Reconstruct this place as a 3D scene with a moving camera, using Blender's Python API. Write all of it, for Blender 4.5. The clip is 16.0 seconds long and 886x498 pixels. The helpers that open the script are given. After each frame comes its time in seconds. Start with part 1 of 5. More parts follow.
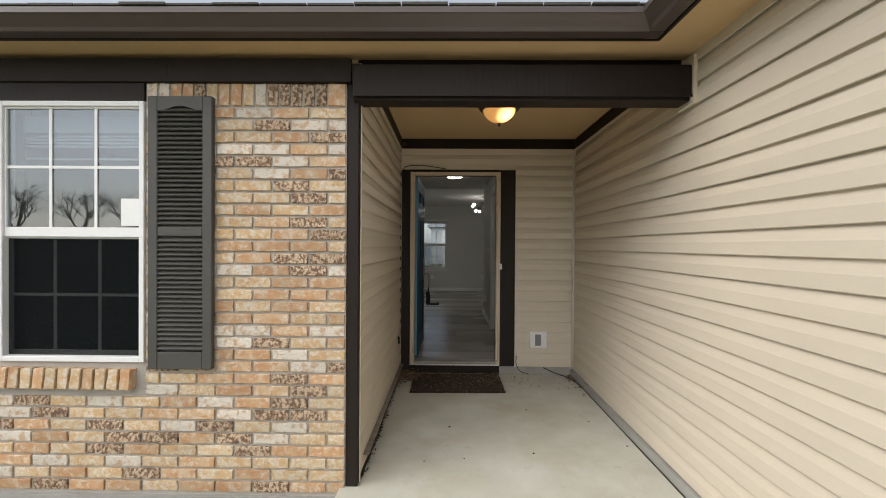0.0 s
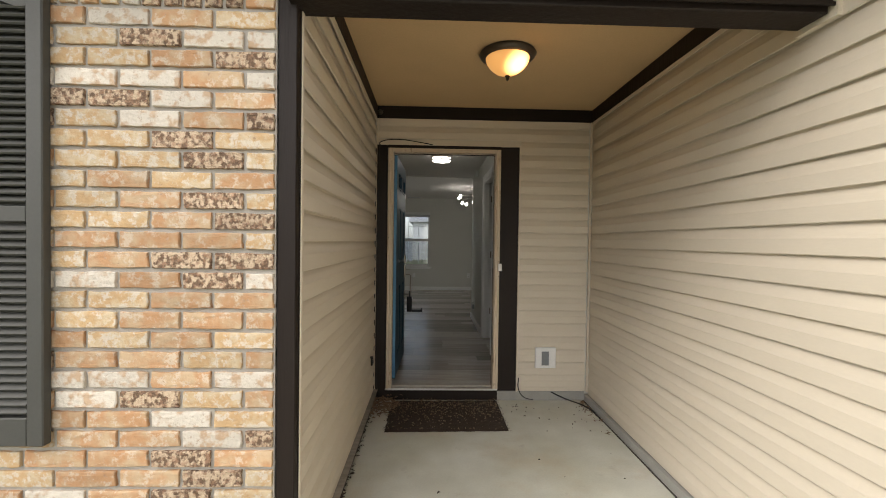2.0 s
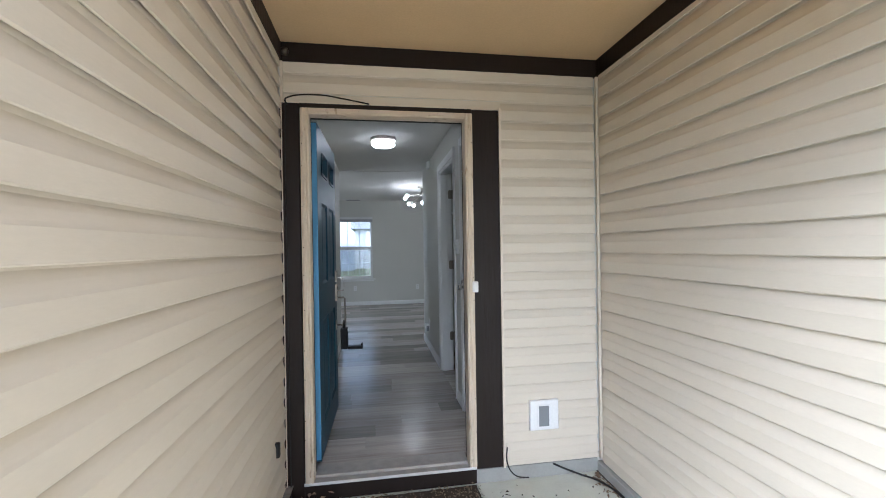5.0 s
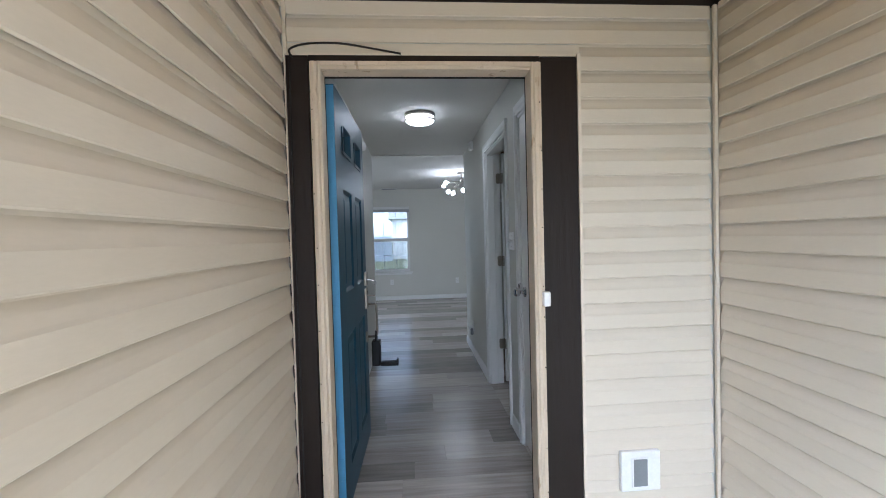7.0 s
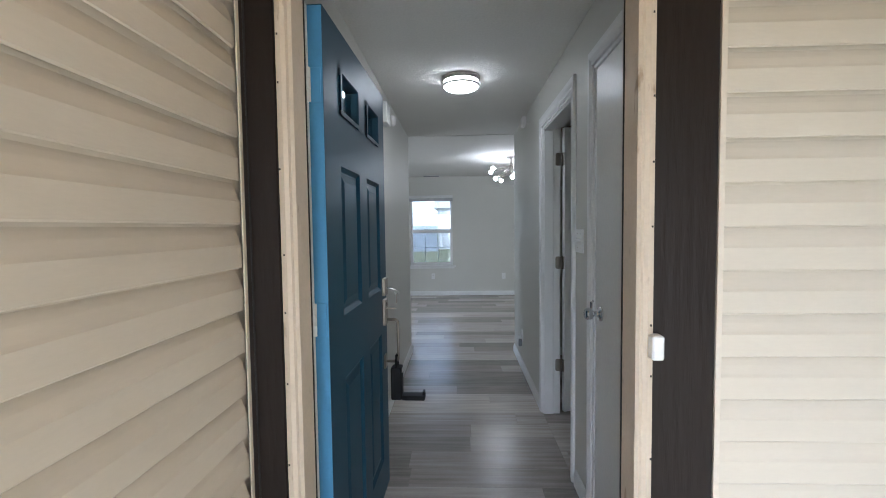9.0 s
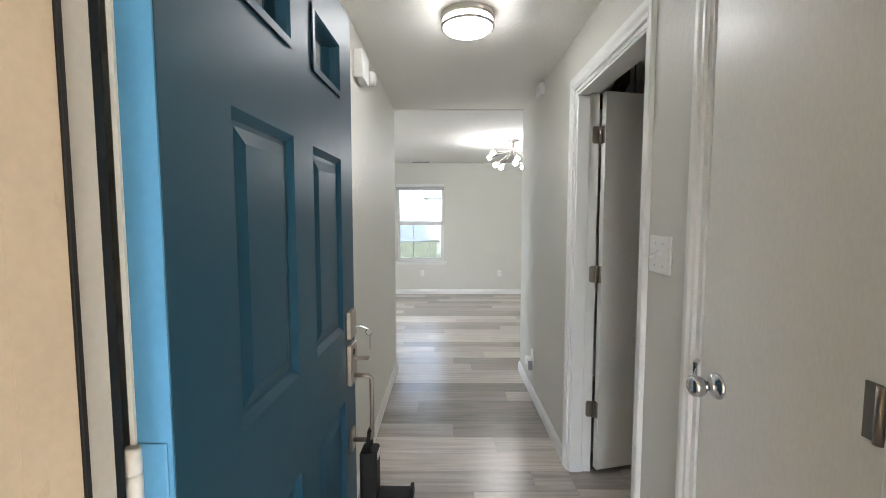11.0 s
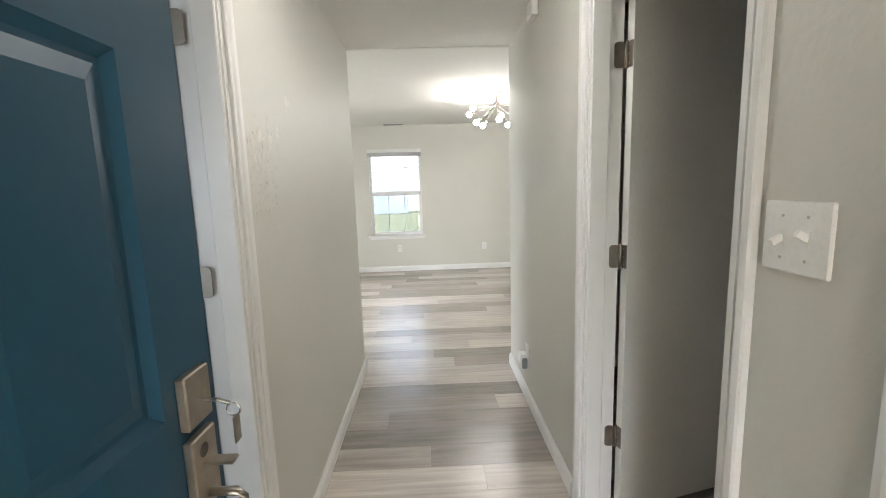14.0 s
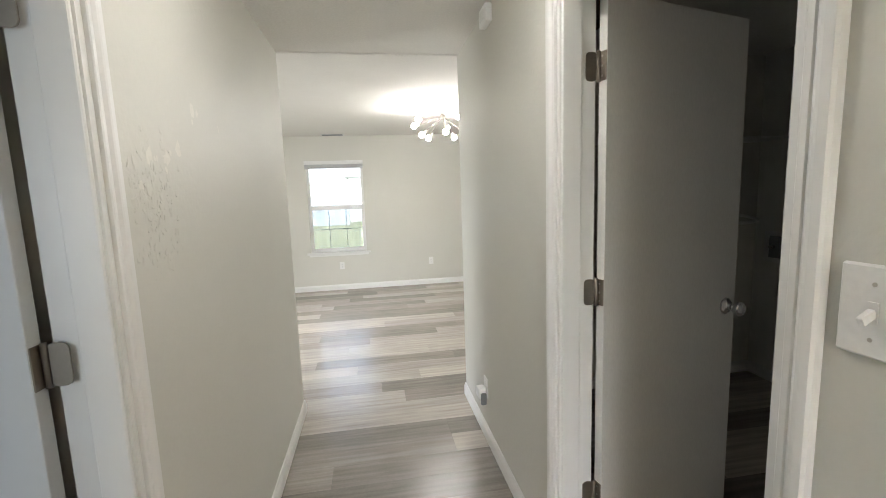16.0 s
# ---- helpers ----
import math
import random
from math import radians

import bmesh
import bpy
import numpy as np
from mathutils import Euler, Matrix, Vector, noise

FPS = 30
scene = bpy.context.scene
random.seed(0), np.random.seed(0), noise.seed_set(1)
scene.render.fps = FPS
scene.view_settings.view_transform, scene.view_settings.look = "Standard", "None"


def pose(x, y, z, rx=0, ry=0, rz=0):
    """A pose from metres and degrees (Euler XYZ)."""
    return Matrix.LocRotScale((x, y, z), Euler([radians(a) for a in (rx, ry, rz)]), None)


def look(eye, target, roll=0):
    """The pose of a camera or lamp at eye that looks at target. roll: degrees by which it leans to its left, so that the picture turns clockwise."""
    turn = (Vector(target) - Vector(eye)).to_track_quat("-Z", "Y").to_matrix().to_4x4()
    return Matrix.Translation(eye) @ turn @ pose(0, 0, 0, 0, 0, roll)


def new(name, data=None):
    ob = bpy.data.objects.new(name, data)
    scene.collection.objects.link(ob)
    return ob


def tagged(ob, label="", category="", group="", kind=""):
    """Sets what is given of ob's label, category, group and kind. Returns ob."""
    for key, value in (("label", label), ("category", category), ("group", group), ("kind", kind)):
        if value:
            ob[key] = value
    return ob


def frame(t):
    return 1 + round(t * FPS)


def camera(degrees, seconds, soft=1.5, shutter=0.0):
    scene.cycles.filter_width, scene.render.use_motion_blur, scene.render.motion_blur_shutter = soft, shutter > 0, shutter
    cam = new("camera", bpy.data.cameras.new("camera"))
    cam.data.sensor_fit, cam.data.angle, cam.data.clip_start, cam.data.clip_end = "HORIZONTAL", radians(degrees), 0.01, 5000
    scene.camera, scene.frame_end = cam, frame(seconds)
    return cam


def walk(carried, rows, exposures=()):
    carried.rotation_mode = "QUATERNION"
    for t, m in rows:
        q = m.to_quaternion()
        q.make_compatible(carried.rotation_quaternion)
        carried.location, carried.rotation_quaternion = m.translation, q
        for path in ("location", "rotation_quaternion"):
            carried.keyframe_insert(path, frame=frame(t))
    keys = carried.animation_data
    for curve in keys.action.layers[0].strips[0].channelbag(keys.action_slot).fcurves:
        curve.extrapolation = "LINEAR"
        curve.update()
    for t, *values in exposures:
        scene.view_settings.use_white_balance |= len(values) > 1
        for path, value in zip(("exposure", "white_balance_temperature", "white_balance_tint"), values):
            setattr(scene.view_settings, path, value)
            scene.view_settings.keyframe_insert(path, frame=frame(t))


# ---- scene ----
cam = camera(92.3, 16.0, soft=0.95)
PATH = [
    (0, (-0.062, -0.055, 1.375), (-0.089, 1.945, 1.359), 0.4),
    (0.5, (-0.08, 0.204, 1.37), (-0.098, 2.204, 1.36), 0.7),
    (1, (-0.101, 0.421, 1.375), (-0.111, 2.421, 1.368), 0.8),
    (1.5, (-0.091, 0.613, 1.367), (-0.084, 2.613, 1.358), 0.9),
    (2, (-0.11, 0.861, 1.373), (-0.049, 2.86, 1.337), 0.8),
    (2.5, (-0.177, 1.136, 1.363), (-0.037, 3.131, 1.339), 0.8),
    (3, (-0.177, 1.37, 1.367), (0.006, 3.361, 1.338), 0.7),
    (3.5, (-0.166, 1.61, 1.358), (0.091, 3.593, 1.357), 0.3),
    (4, (-0.183, 1.812, 1.372), (0.161, 3.782, 1.362), -0.2),
    (4.2, (-0.16, 1.878, 1.373), (0.18, 3.849, 1.374), -0.4),
    (6.3, (-0.058, 2.395, 1.41), (0.2, 4.378, 1.367), -1.4),
    (6.5, (-0.055, 2.461, 1.407), (0.172, 4.448, 1.358), -1.3),
    (7, (-0.078, 2.716, 1.43), (0.069, 4.71, 1.375), -1.5),
    (7.5, (-0.077, 2.892, 1.488), (0.008, 4.888, 1.395), -1.4),
    (8, (-0.038, 3.058, 1.496), (-0.026, 5.056, 1.41), -1.2),
    (8.5, (-0.02, 3.228, 1.483), (-0.058, 5.224, 1.371), -1.0),
    (8.7, (-0.009, 3.296, 1.465), (-0.081, 5.292, 1.367), -0.7),
    (10.8, (-0.058, 4.128, 1.498), (-0.092, 6.122, 1.355), 0.2),
    (11, (-0.081, 4.202, 1.51), (-0.095, 6.197, 1.361), -0.0),
    (11.5, (-0.101, 4.328, 1.51), (-0.099, 6.32, 1.335), -0.5),
    (12, (-0.055, 4.468, 1.504), (-0.054, 6.459, 1.318), -0.7),
    (12.5, (-0.02, 4.58, 1.499), (-0.036, 6.566, 1.261), -1.1),
    (13, (-0.008, 4.7, 1.493), (-0.013, 6.682, 1.23), -1.4),
    (13.5, (0.0, 4.826, 1.491), (0.021, 6.805, 1.205), -1.6),
    (14, (0.005, 4.882, 1.492), (0.06, 6.86, 1.201), -1.8),
    (14.5, (0.013, 4.915, 1.509), (0.096, 6.897, 1.257), -2.1),
    (15, (0.027, 4.982, 1.499), (0.16, 6.964, 1.263), -2.0),
    (15.5, (0.016, 5.092, 1.499), (0.221, 7.068, 1.269), -2.0),
    (16, (-0.008, 5.156, 1.555), (0.311, 7.114, 1.298), -2.0),
]
walk(cam, [(t, look(eye, target, roll)) for t, eye, target, roll in PATH],
     exposures=[(0, 0.52, 6600, 10), (1, 0.77, 6720, 10), (2, 0.9, 6750, 10), (2.5, 1.06, 6050, 10), (3, 1.18, 5700, 10), (3.5, 1.46, 5850, 10), (4, 1.83, 5700, 10), (6.5, 2.26, 5100, 10), (7, 2.34, 5220, 10), (8, 2.47, 5180, 10), (8.7, 2.52, 5300, 10), (10.8, 3.36, 5950, 10), (11, 3.52, 6050, 10), (13, 3.76, 6320, 10), (16, 3.78, 6400, 10)])

# ---- world and light ----
SUN_EL, SUN_ROT = radians(48), radians(200)
world = bpy.data.worlds.new("overcast_world")
scene.world = world
world.use_nodes = True
wn, wl = world.node_tree.nodes, world.node_tree.links
sky = wn.new("ShaderNodeTexSky")
sky.sky_type, sky.sun_disc, sky.sun_elevation, sky.sun_rotation = "NISHITA", False, SUN_EL, SUN_ROT
sky.dust_density = 1.5
veil = wn.new("ShaderNodeHueSaturation")
veil.inputs["Saturation"].default_value = 0.42
wl.new(sky.outputs[0], veil.inputs["Color"])
wl.new(veil.outputs[0], wn["Background"].inputs[0])
wn["Background"].inputs[1].default_value = 0.15
sun = new("sun", bpy.data.lights.new("sun", "SUN"))
sun.data.energy, sun.data.angle, sun.data.color = 1.5, radians(40), (1.0, 0.96, 0.9)
sun.matrix_world = look((-11, -5, 9), (0, 0, 0))

win_sky = new("window_skylight", bpy.data.lights.new("window_skylight", "AREA"))
win_sky.data.shape, win_sky.data.size, win_sky.data.size_y, win_sky.data.energy, win_sky.data.color = "RECTANGLE", 0.75, 1.35, 2.3, (0.80, 0.90, 1.0)
win_sky.matrix_world = look((-2.208, 2.56, 1.44), (-2.208, 5.0, 1.30))

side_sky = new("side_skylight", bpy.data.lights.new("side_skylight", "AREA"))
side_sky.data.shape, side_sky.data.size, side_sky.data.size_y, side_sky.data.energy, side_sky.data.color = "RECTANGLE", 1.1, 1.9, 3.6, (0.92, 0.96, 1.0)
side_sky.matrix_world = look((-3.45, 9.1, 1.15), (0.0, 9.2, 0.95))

# ---- materials ----
def mat(name, col, rough=0.6, metal=0.0, spec=0.5, var=0.12, scale=6.0, bump=0.0, bscale=60.0, fine=0.08, fscale=90.0, rand=0.0, stretch=(1, 1, 1), coat=0.0, dist=0.004, rvar=0.0):
    """A painted or natural surface: colour varied at two scales and per object, with fine relief."""
    m = bpy.data.materials.new(name)
    m.use_nodes = True
    n, l = m.node_tree.nodes, m.node_tree.links
    b = n["Principled BSDF"]
    b.inputs["Roughness"].default_value = rough
    b.inputs["Metallic"].default_value = metal
    b.inputs["Specular IOR Level"].default_value = spec
    b.inputs["Coat Weight"].default_value = coat
    tc = n.new("ShaderNodeTexCoord")
    mp = n.new("ShaderNodeMapping")
    mp.inputs["Scale"].default_value = stretch
    geo = n.new("ShaderNodeNewGeometry")
    info = n.new("ShaderNodeObjectInfo")
    off = n.new("ShaderNodeVectorMath")
    off.operation = "MULTIPLY_ADD"
    l.new(info.outputs["Random"], off.inputs[0])
    off.inputs[1].default_value = (7.3, 3.1, 5.7) if rand else (0, 0, 0)
    l.new(geo.outputs["Position"], off.inputs[2])
    l.new(off.outputs[0], mp.inputs[0])
    def noise_tex(s, detail=4):
        t = n.new("ShaderNodeTexNoise")
        t.inputs["Scale"].default_value, t.inputs["Detail"].default_value = s, detail
        l.new(mp.outputs[0], t.inputs["Vector"])
        return t
    a, f = noise_tex(scale), noise_tex(fscale)
    def madd(src, mul, add):
        k = n.new("ShaderNodeMath")
        k.operation = "MULTIPLY_ADD"
        l.new(src, k.inputs[0])
        k.inputs[1].default_value = mul
        if isinstance(add, float):
            k.inputs[2].default_value = add
        else:
            l.new(add, k.inputs[2])
        return k.outputs[0]
    v = madd(a.outputs[0], 2 * var, 1.0 - var)
    v = madd(f.outputs[0], 2 * fine, madd(v, 1.0, -fine))
    if rand:
        v = madd(info.outputs["Random"], 2 * rand, madd(v, 1.0, -rand))
    h = n.new("ShaderNodeHueSaturation")
    h.inputs["Color"].default_value = (*col, 1)
    l.new(v, h.inputs["Value"])
    l.new(h.outputs[0], b.inputs["Base Color"])
    if rvar:
        l.new(madd(a.outputs[0], 2 * rvar, rough - rvar), b.inputs["Roughness"])
    if bump:
        bt = noise_tex(bscale, 3)
        bp = n.new("ShaderNodeBump")
        bp.inputs["Strength"].default_value, bp.inputs["Distance"].default_value = bump, dist
        l.new(bt.outputs[0], bp.inputs["Height"])
        l.new(bp.outputs[0], b.inputs["Normal"])
    return m


def two_tone(name, c1, c2, scale, lo, hi, rough=0.85, bump=0.5, dist=0.003, rand=0.1, detail=6, stretch=(1, 1, 1)):
    """Two colours mixed by a noise with a fairly sharp edge."""
    m = mat(name, c1, rough, var=0.12, bump=bump, bscale=scale * 2, dist=dist, rand=rand)
    n, l = m.node_tree.nodes, m.node_tree.links
    b = n["Principled BSDF"]
    src = b.inputs["Base Color"].links[0].from_socket
    hue = src.node
    t = n.new("ShaderNodeTexNoise")
    t.inputs["Scale"].default_value, t.inputs["Detail"].default_value = scale, detail
    mp2 = n.new("ShaderNodeMapping")
    mp2.inputs["Scale"].default_value = stretch
    off = [k for k in n if k.bl_idname == "ShaderNodeVectorMath"][0]
    l.new(off.outputs[0], mp2.inputs[0])
    l.new(mp2.outputs[0], t.inputs["Vector"])
    r = n.new("ShaderNodeMapRange")
    r.inputs[1].default_value, r.inputs[2].default_value = lo, hi
    l.new(t.outputs[0], r.inputs[0])
    mx = n.new("ShaderNodeMix")
    mx.data_type = "RGBA"
    l.new(r.outputs[0], mx.inputs["Factor"])
    mx.inputs["A"].default_value, mx.inputs["B"].default_value = (*c1, 1), (*c2, 1)
    l.new(mx.outputs["Result"], hue.inputs["Color"])
    return m


def patch(m, col, scale, lo, hi, amount):
    """Adds patches of a further colour to a two-tone surface."""
    n, l = m.node_tree.nodes, m.node_tree.links
    hue = n["Principled BSDF"].inputs["Base Color"].links[0].from_node
    src = hue.inputs["Color"].links[0].from_socket
    off = [k for k in n if k.bl_idname == "ShaderNodeVectorMath"][0]
    t, r, mx = n.new("ShaderNodeTexNoise"), n.new("ShaderNodeMapRange"), n.new("ShaderNodeMix")
    t.inputs["Scale"].default_value, t.inputs["Detail"].default_value, t.inputs["Roughness"].default_value = scale, 7, 0.7
    l.new(off.outputs[0], t.inputs["Vector"])
    r.inputs[1].default_value, r.inputs[2].default_value, r.inputs[4].default_value = lo, hi, amount
    l.new(t.outputs[0], r.inputs[0])
    mx.data_type = "RGBA"
    l.new(r.outputs[0], mx.inputs["Factor"])
    l.new(src, mx.inputs["A"])
    mx.inputs["B"].default_value = (*col, 1)
    l.new(mx.outputs["Result"], hue.inputs["Color"])


def glow(name, col, strength):
    m = bpy.data.materials.new(name)
    m.use_nodes = True
    b = m.node_tree.nodes["Principled BSDF"]
    b.inputs["Base Color"].default_value = (*col, 1)
    b.inputs["Emission Color"].default_value = (*col, 1)
    b.inputs["Emission Strength"].default_value = strength
    return m


def glass_mat(name, col=(1, 1, 1), rough=0.0, base=0.07):
    """See-through pane, dimmed by col: gloss rises towards grazing angles, alike on both faces."""
    m = bpy.data.materials.new(name)
    m.use_nodes = True
    n, l = m.node_tree.nodes, m.node_tree.links
    n.remove(n["Principled BSDF"])
    g, t, x, lw = n.new("ShaderNodeBsdfGlossy"), n.new("ShaderNodeBsdfTransparent"), n.new("ShaderNodeMixShader"), n.new("ShaderNodeLayerWeight")
    g.inputs["Roughness"].default_value = rough
    t.inputs[0].default_value = (*col, 1)
    lw.inputs[0].default_value = 0.5
    p, a = n.new("ShaderNodeMath"), n.new("ShaderNodeMath")
    p.operation, a.operation = "POWER", "MULTIPLY_ADD"
    p.inputs[1].default_value = 4.0
    a.inputs[1].default_value, a.inputs[2].default_value = 0.7, base
    l.new(lw.outputs["Facing"], p.inputs[0])
    l.new(p.outputs[0], a.inputs[0])
    l.new(a.outputs[0], x.inputs[0])
    l.new(t.outputs[0], x.inputs[1])
    l.new(g.outputs[0], x.inputs[2])
    l.new(x.outputs[0], n["Material Output"].inputs[0])
    return m


M = {}
M["brick_orange"] = two_tone("brick_orange", (0.47, 0.265, 0.135), (0.50, 0.36, 0.225), 18, 0.42, 0.62, rand=0.16, bump=0.9, dist=0.006)
M["brick_buff"] = two_tone("brick_buff", (0.52, 0.345, 0.18), (0.56, 0.445, 0.295), 22, 0.44, 0.60, rand=0.14, bump=0.9, dist=0.006)
M["brick_white"] = two_tone("brick_white", (0.63, 0.57, 0.485), (0.50, 0.355, 0.235), 26, 0.50, 0.62, rand=0.10, bump=1.0, dist=0.007)
M["brick_dark"] = two_tone("brick_dark", (0.15, 0.092, 0.058), (0.56, 0.43, 0.30), 62, 0.44, 0.56, rand=0.12, bump=1.0, dist=0.008, detail=4, stretch=(1, 1, 0.8))
patch(M["brick_orange"], (0.60, 0.51, 0.40), 30, 0.52, 0.60, 0.75)
patch(M["brick_orange"], (0.30, 0.17, 0.10), 60, 0.60, 0.68, 0.7)
patch(M["brick_buff"], (0.62, 0.56, 0.47), 32, 0.50, 0.58, 0.8)
patch(M["brick_buff"], (0.34, 0.20, 0.12), 70, 0.61, 0.68, 0.6)
patch(M["brick_white"], (0.40, 0.30, 0.22), 75, 0.58, 0.66, 0.7)
patch(M["brick_dark"], (0.36, 0.21, 0.13), 55, 0.50, 0.60, 0.7)
M["mortar"] = mat("mortar", (0.42, 0.39, 0.345), 0.95, var=0.15, bump=0.6, bscale=120)
M["siding"] = mat("siding", (0.645, 0.573, 0.465), 0.45, var=0.05, scale=2.5, fine=0.03, fscale=40, bump=0.12, bscale=30, stretch=(1, 1, 4), rand=0.012, dist=0.003)
M["tan_trim"] = mat("tan_trim", (0.68, 0.60, 0.485), 0.5, var=0.06)
M["soffit"] = mat("soffit", (0.60, 0.42, 0.225), 0.8, var=0.08, scale=3, bump=0.3, bscale=150)
M["bronze"] = mat("bronze", (0.018, 0.0125, 0.010), 0.52, spec=0.22, var=0.2, scale=5, bump=0.7, bscale=45, stretch=(1, 1, 0.11), dist=0.004)
M["gutter"] = mat("gutter", (0.075, 0.058, 0.050), 0.34, var=0.12, scale=3, fine=0.05)
M["shutter"] = mat("shutter", (0.064, 0.063, 0.056), 0.6, var=0.12, bump=0.2, bscale=80)
M["white_vinyl"] = mat("white_vinyl", (0.80, 0.80, 0.79), 0.4, var=0.03)
M["white_paint"] = mat("white_paint", (0.77, 0.765, 0.75), 0.34, var=0.02, fine=0.006, bump=0.03, bscale=26, stretch=(1, 1, 0.8), dist=0.001)
M["door_white"] = mat("door_white", (0.76, 0.75, 0.72), 0.36, var=0.05, scale=2, bump=0.12, bscale=18, stretch=(2, 2, 0.6), dist=0.003)
M["wall_paint"] = mat("wall_paint", (0.615, 0.603, 0.552), 0.52, var=0.04, scale=1.5, fine=0.02, bump=0.24, bscale=48, dist=0.005)
M["ceiling_paint"] = mat("ceiling_paint", (0.74, 0.725, 0.69), 0.85, var=0.03, bump=0.4, bscale=55, dist=0.005)
M["concrete"] = two_tone("concrete", (0.53, 0.53, 0.445), (0.63, 0.635, 0.575), 2.2, 0.35, 0.7, rough=0.55, bump=0.15, rand=0)
M["kerb_concrete"] = mat("kerb_concrete", (0.33, 0.325, 0.30), 0.9, var=0.2, bump=0.5, bscale=50)
patch(M["concrete"], (0.50, 0.40, 0.26), 1.6, 0.50, 0.70, 0.45)
patch(M["concrete"], (0.33, 0.30, 0.25), 5.5, 0.60, 0.72, 0.4)
# Hall greige lightened in colour, standing for light that the laundry lacks.
M["wall_paint_lightened"] = mat("wall_paint_lightened", (0.79, 0.78, 0.74), 0.6, var=0.04, scale=1.5, fine=0.02, bump=0.30, bscale=58, dist=0.005)
M["door_blue"] = mat("door_blue", (0.0125, 0.058, 0.100), 0.44, spec=0.32, var=0.05, scale=3, fine=0.03, bump=0.06, bscale=14, dist=0.003)
# Door blue made lighter: daylight on the edge is put into the colour.
M["edge_blue_daylit"] = mat("edge_blue_daylit", (0.10, 0.29, 0.50), 0.45, var=0.05, scale=3)
M["nickel"] = mat("nickel", (0.52, 0.49, 0.45), 0.3, metal=1.0, var=0.06)
M["aged_nickel"] = mat("aged_nickel", (0.40, 0.35, 0.29), 0.36, metal=1.0, var=0.22, scale=30, fine=0.12, rvar=0.1)
M["hinge_metal"] = mat("hinge_metal", (0.30, 0.265, 0.225), 0.36, metal=0.9, var=0.1)
M["chrome"] = mat("chrome", (0.62, 0.62, 0.63), 0.14, metal=1.0, var=0.03)
M["black_plastic"] = mat("black_plastic", (0.005, 0.005, 0.0055), 0.55, spec=0.25, var=0.1)
M["black_rubber"] = mat("black_rubber", (0.010, 0.009, 0.008), 0.7, var=0.2)
M["plate_white"] = mat("plate_white", (0.80, 0.795, 0.78), 0.3, var=0.02)
M["grey_plastic"] = mat("grey_plastic", (0.20, 0.21, 0.22), 0.5)
M["coir"] = mat("coir", (0.045, 0.030, 0.020), 0.98, var=0.35, scale=14, bump=1.0, bscale=160, fine=0.3, fscale=150, dist=0.012)
M["leaf_dry"] = mat("leaf_dry", (0.25, 0.17, 0.105), 0.9, var=0.4, scale=40, rand=0.3)
M["thatch"] = mat("thatch", (0.27, 0.205, 0.13), 0.9, var=0.6, scale=90)
M["grass"] = mat("grass", (0.16, 0.165, 0.085), 0.95, var=0.3, scale=2.0, bump=0.8, bscale=40, fine=0.25, dist=0.03)
M["asphalt"] = mat("asphalt", (0.05, 0.05, 0.052), 0.9, var=0.2, bump=0.4, bscale=80)
M["flake"] = mat("flake", (0.70, 0.68, 0.62), 0.6, var=0.1)
M["tree_bark"] = mat("tree_bark", (0.15, 0.13, 0.115), 0.95, var=0.3, scale=10)
M["pipe_wrap"] = mat("pipe_wrap", (0.13, 0.085, 0.05), 0.8, var=0.3, scale=14, bump=0.4, bscale=60)
M["aluminium"] = mat("aluminium", (0.72, 0.72, 0.70), 0.4, metal=0.35, var=0.1, scale=20)
M["threshold"] = mat("threshold", (0.42, 0.39, 0.35), 0.5, metal=0.4, var=0.25, scale=20)
M["jamb_cream"] = mat("jamb_cream", (0.66, 0.635, 0.60), 0.55, var=0.08)
M["bark"] = mat("bark", (0.06, 0.05, 0.042), 0.95, var=0.3, scale=10, bump=0.6)
M["shingle"] = mat("shingle", (0.075, 0.068, 0.06), 0.95, var=0.3, scale=12, bump=0.8, bscale=90)
M["roof_grey"] = mat("roof_grey", (0.34, 0.34, 0.34), 0.9, var=0.1)
M["house_white"] = mat("house_white", (0.62, 0.62, 0.61), 0.7, var=0.05)
M["house_grey"] = mat("house_grey", (0.30, 0.33, 0.37), 0.7, var=0.1, scale=2)
M["dark_glass"] = mat("dark_glass", (0.02, 0.022, 0.025), 0.08, var=0.0)
M["glass"] = glass_mat("glass")
# Tints put the dimness of the view into the pane colour.
M["glass_rear_dimmed"] = glass_mat("glass_rear_dimmed", (0.78, 0.81, 0.84))
# Darkest tint: stands for the unlit room behind the lower sash.
M["glass_low_dimmed"] = glass_mat("glass_low_dimmed", (0.26, 0.29, 0.31), 0.0, 0.03)
M["glass_front_dimmed"] = glass_mat("glass_front_dimmed", (0.68, 0.73, 0.76), 0.0, 0.16)
M["screen"] = mat("screen", (0.008, 0.010, 0.011), 0.8, spec=0.08, var=0.1)
sn, sl = M["screen"].node_tree.nodes, M["screen"].node_tree.links
st, sm = sn.new("ShaderNodeBsdfTransparent"), sn.new("ShaderNodeMixShader")
sm.inputs[0].default_value = 0.55
sl.new(st.outputs[0], sm.inputs[1]), sl.new(sn["Principled BSDF"].outputs[0], sm.inputs[2]), sl.new(sm.outputs[0], sn["Material Output"].inputs[0])
# Half-clear grey that dims the bright view through the rear lower sash.
M["dimming_screen"] = mat("dimming_screen", (0.10, 0.105, 0.11), 0.7, var=0.1)
sn, sl = M["dimming_screen"].node_tree.nodes, M["dimming_screen"].node_tree.links
st, sm = sn.new("ShaderNodeBsdfTransparent"), sn.new("ShaderNodeMixShader")
sm.inputs[0].default_value = 0.28
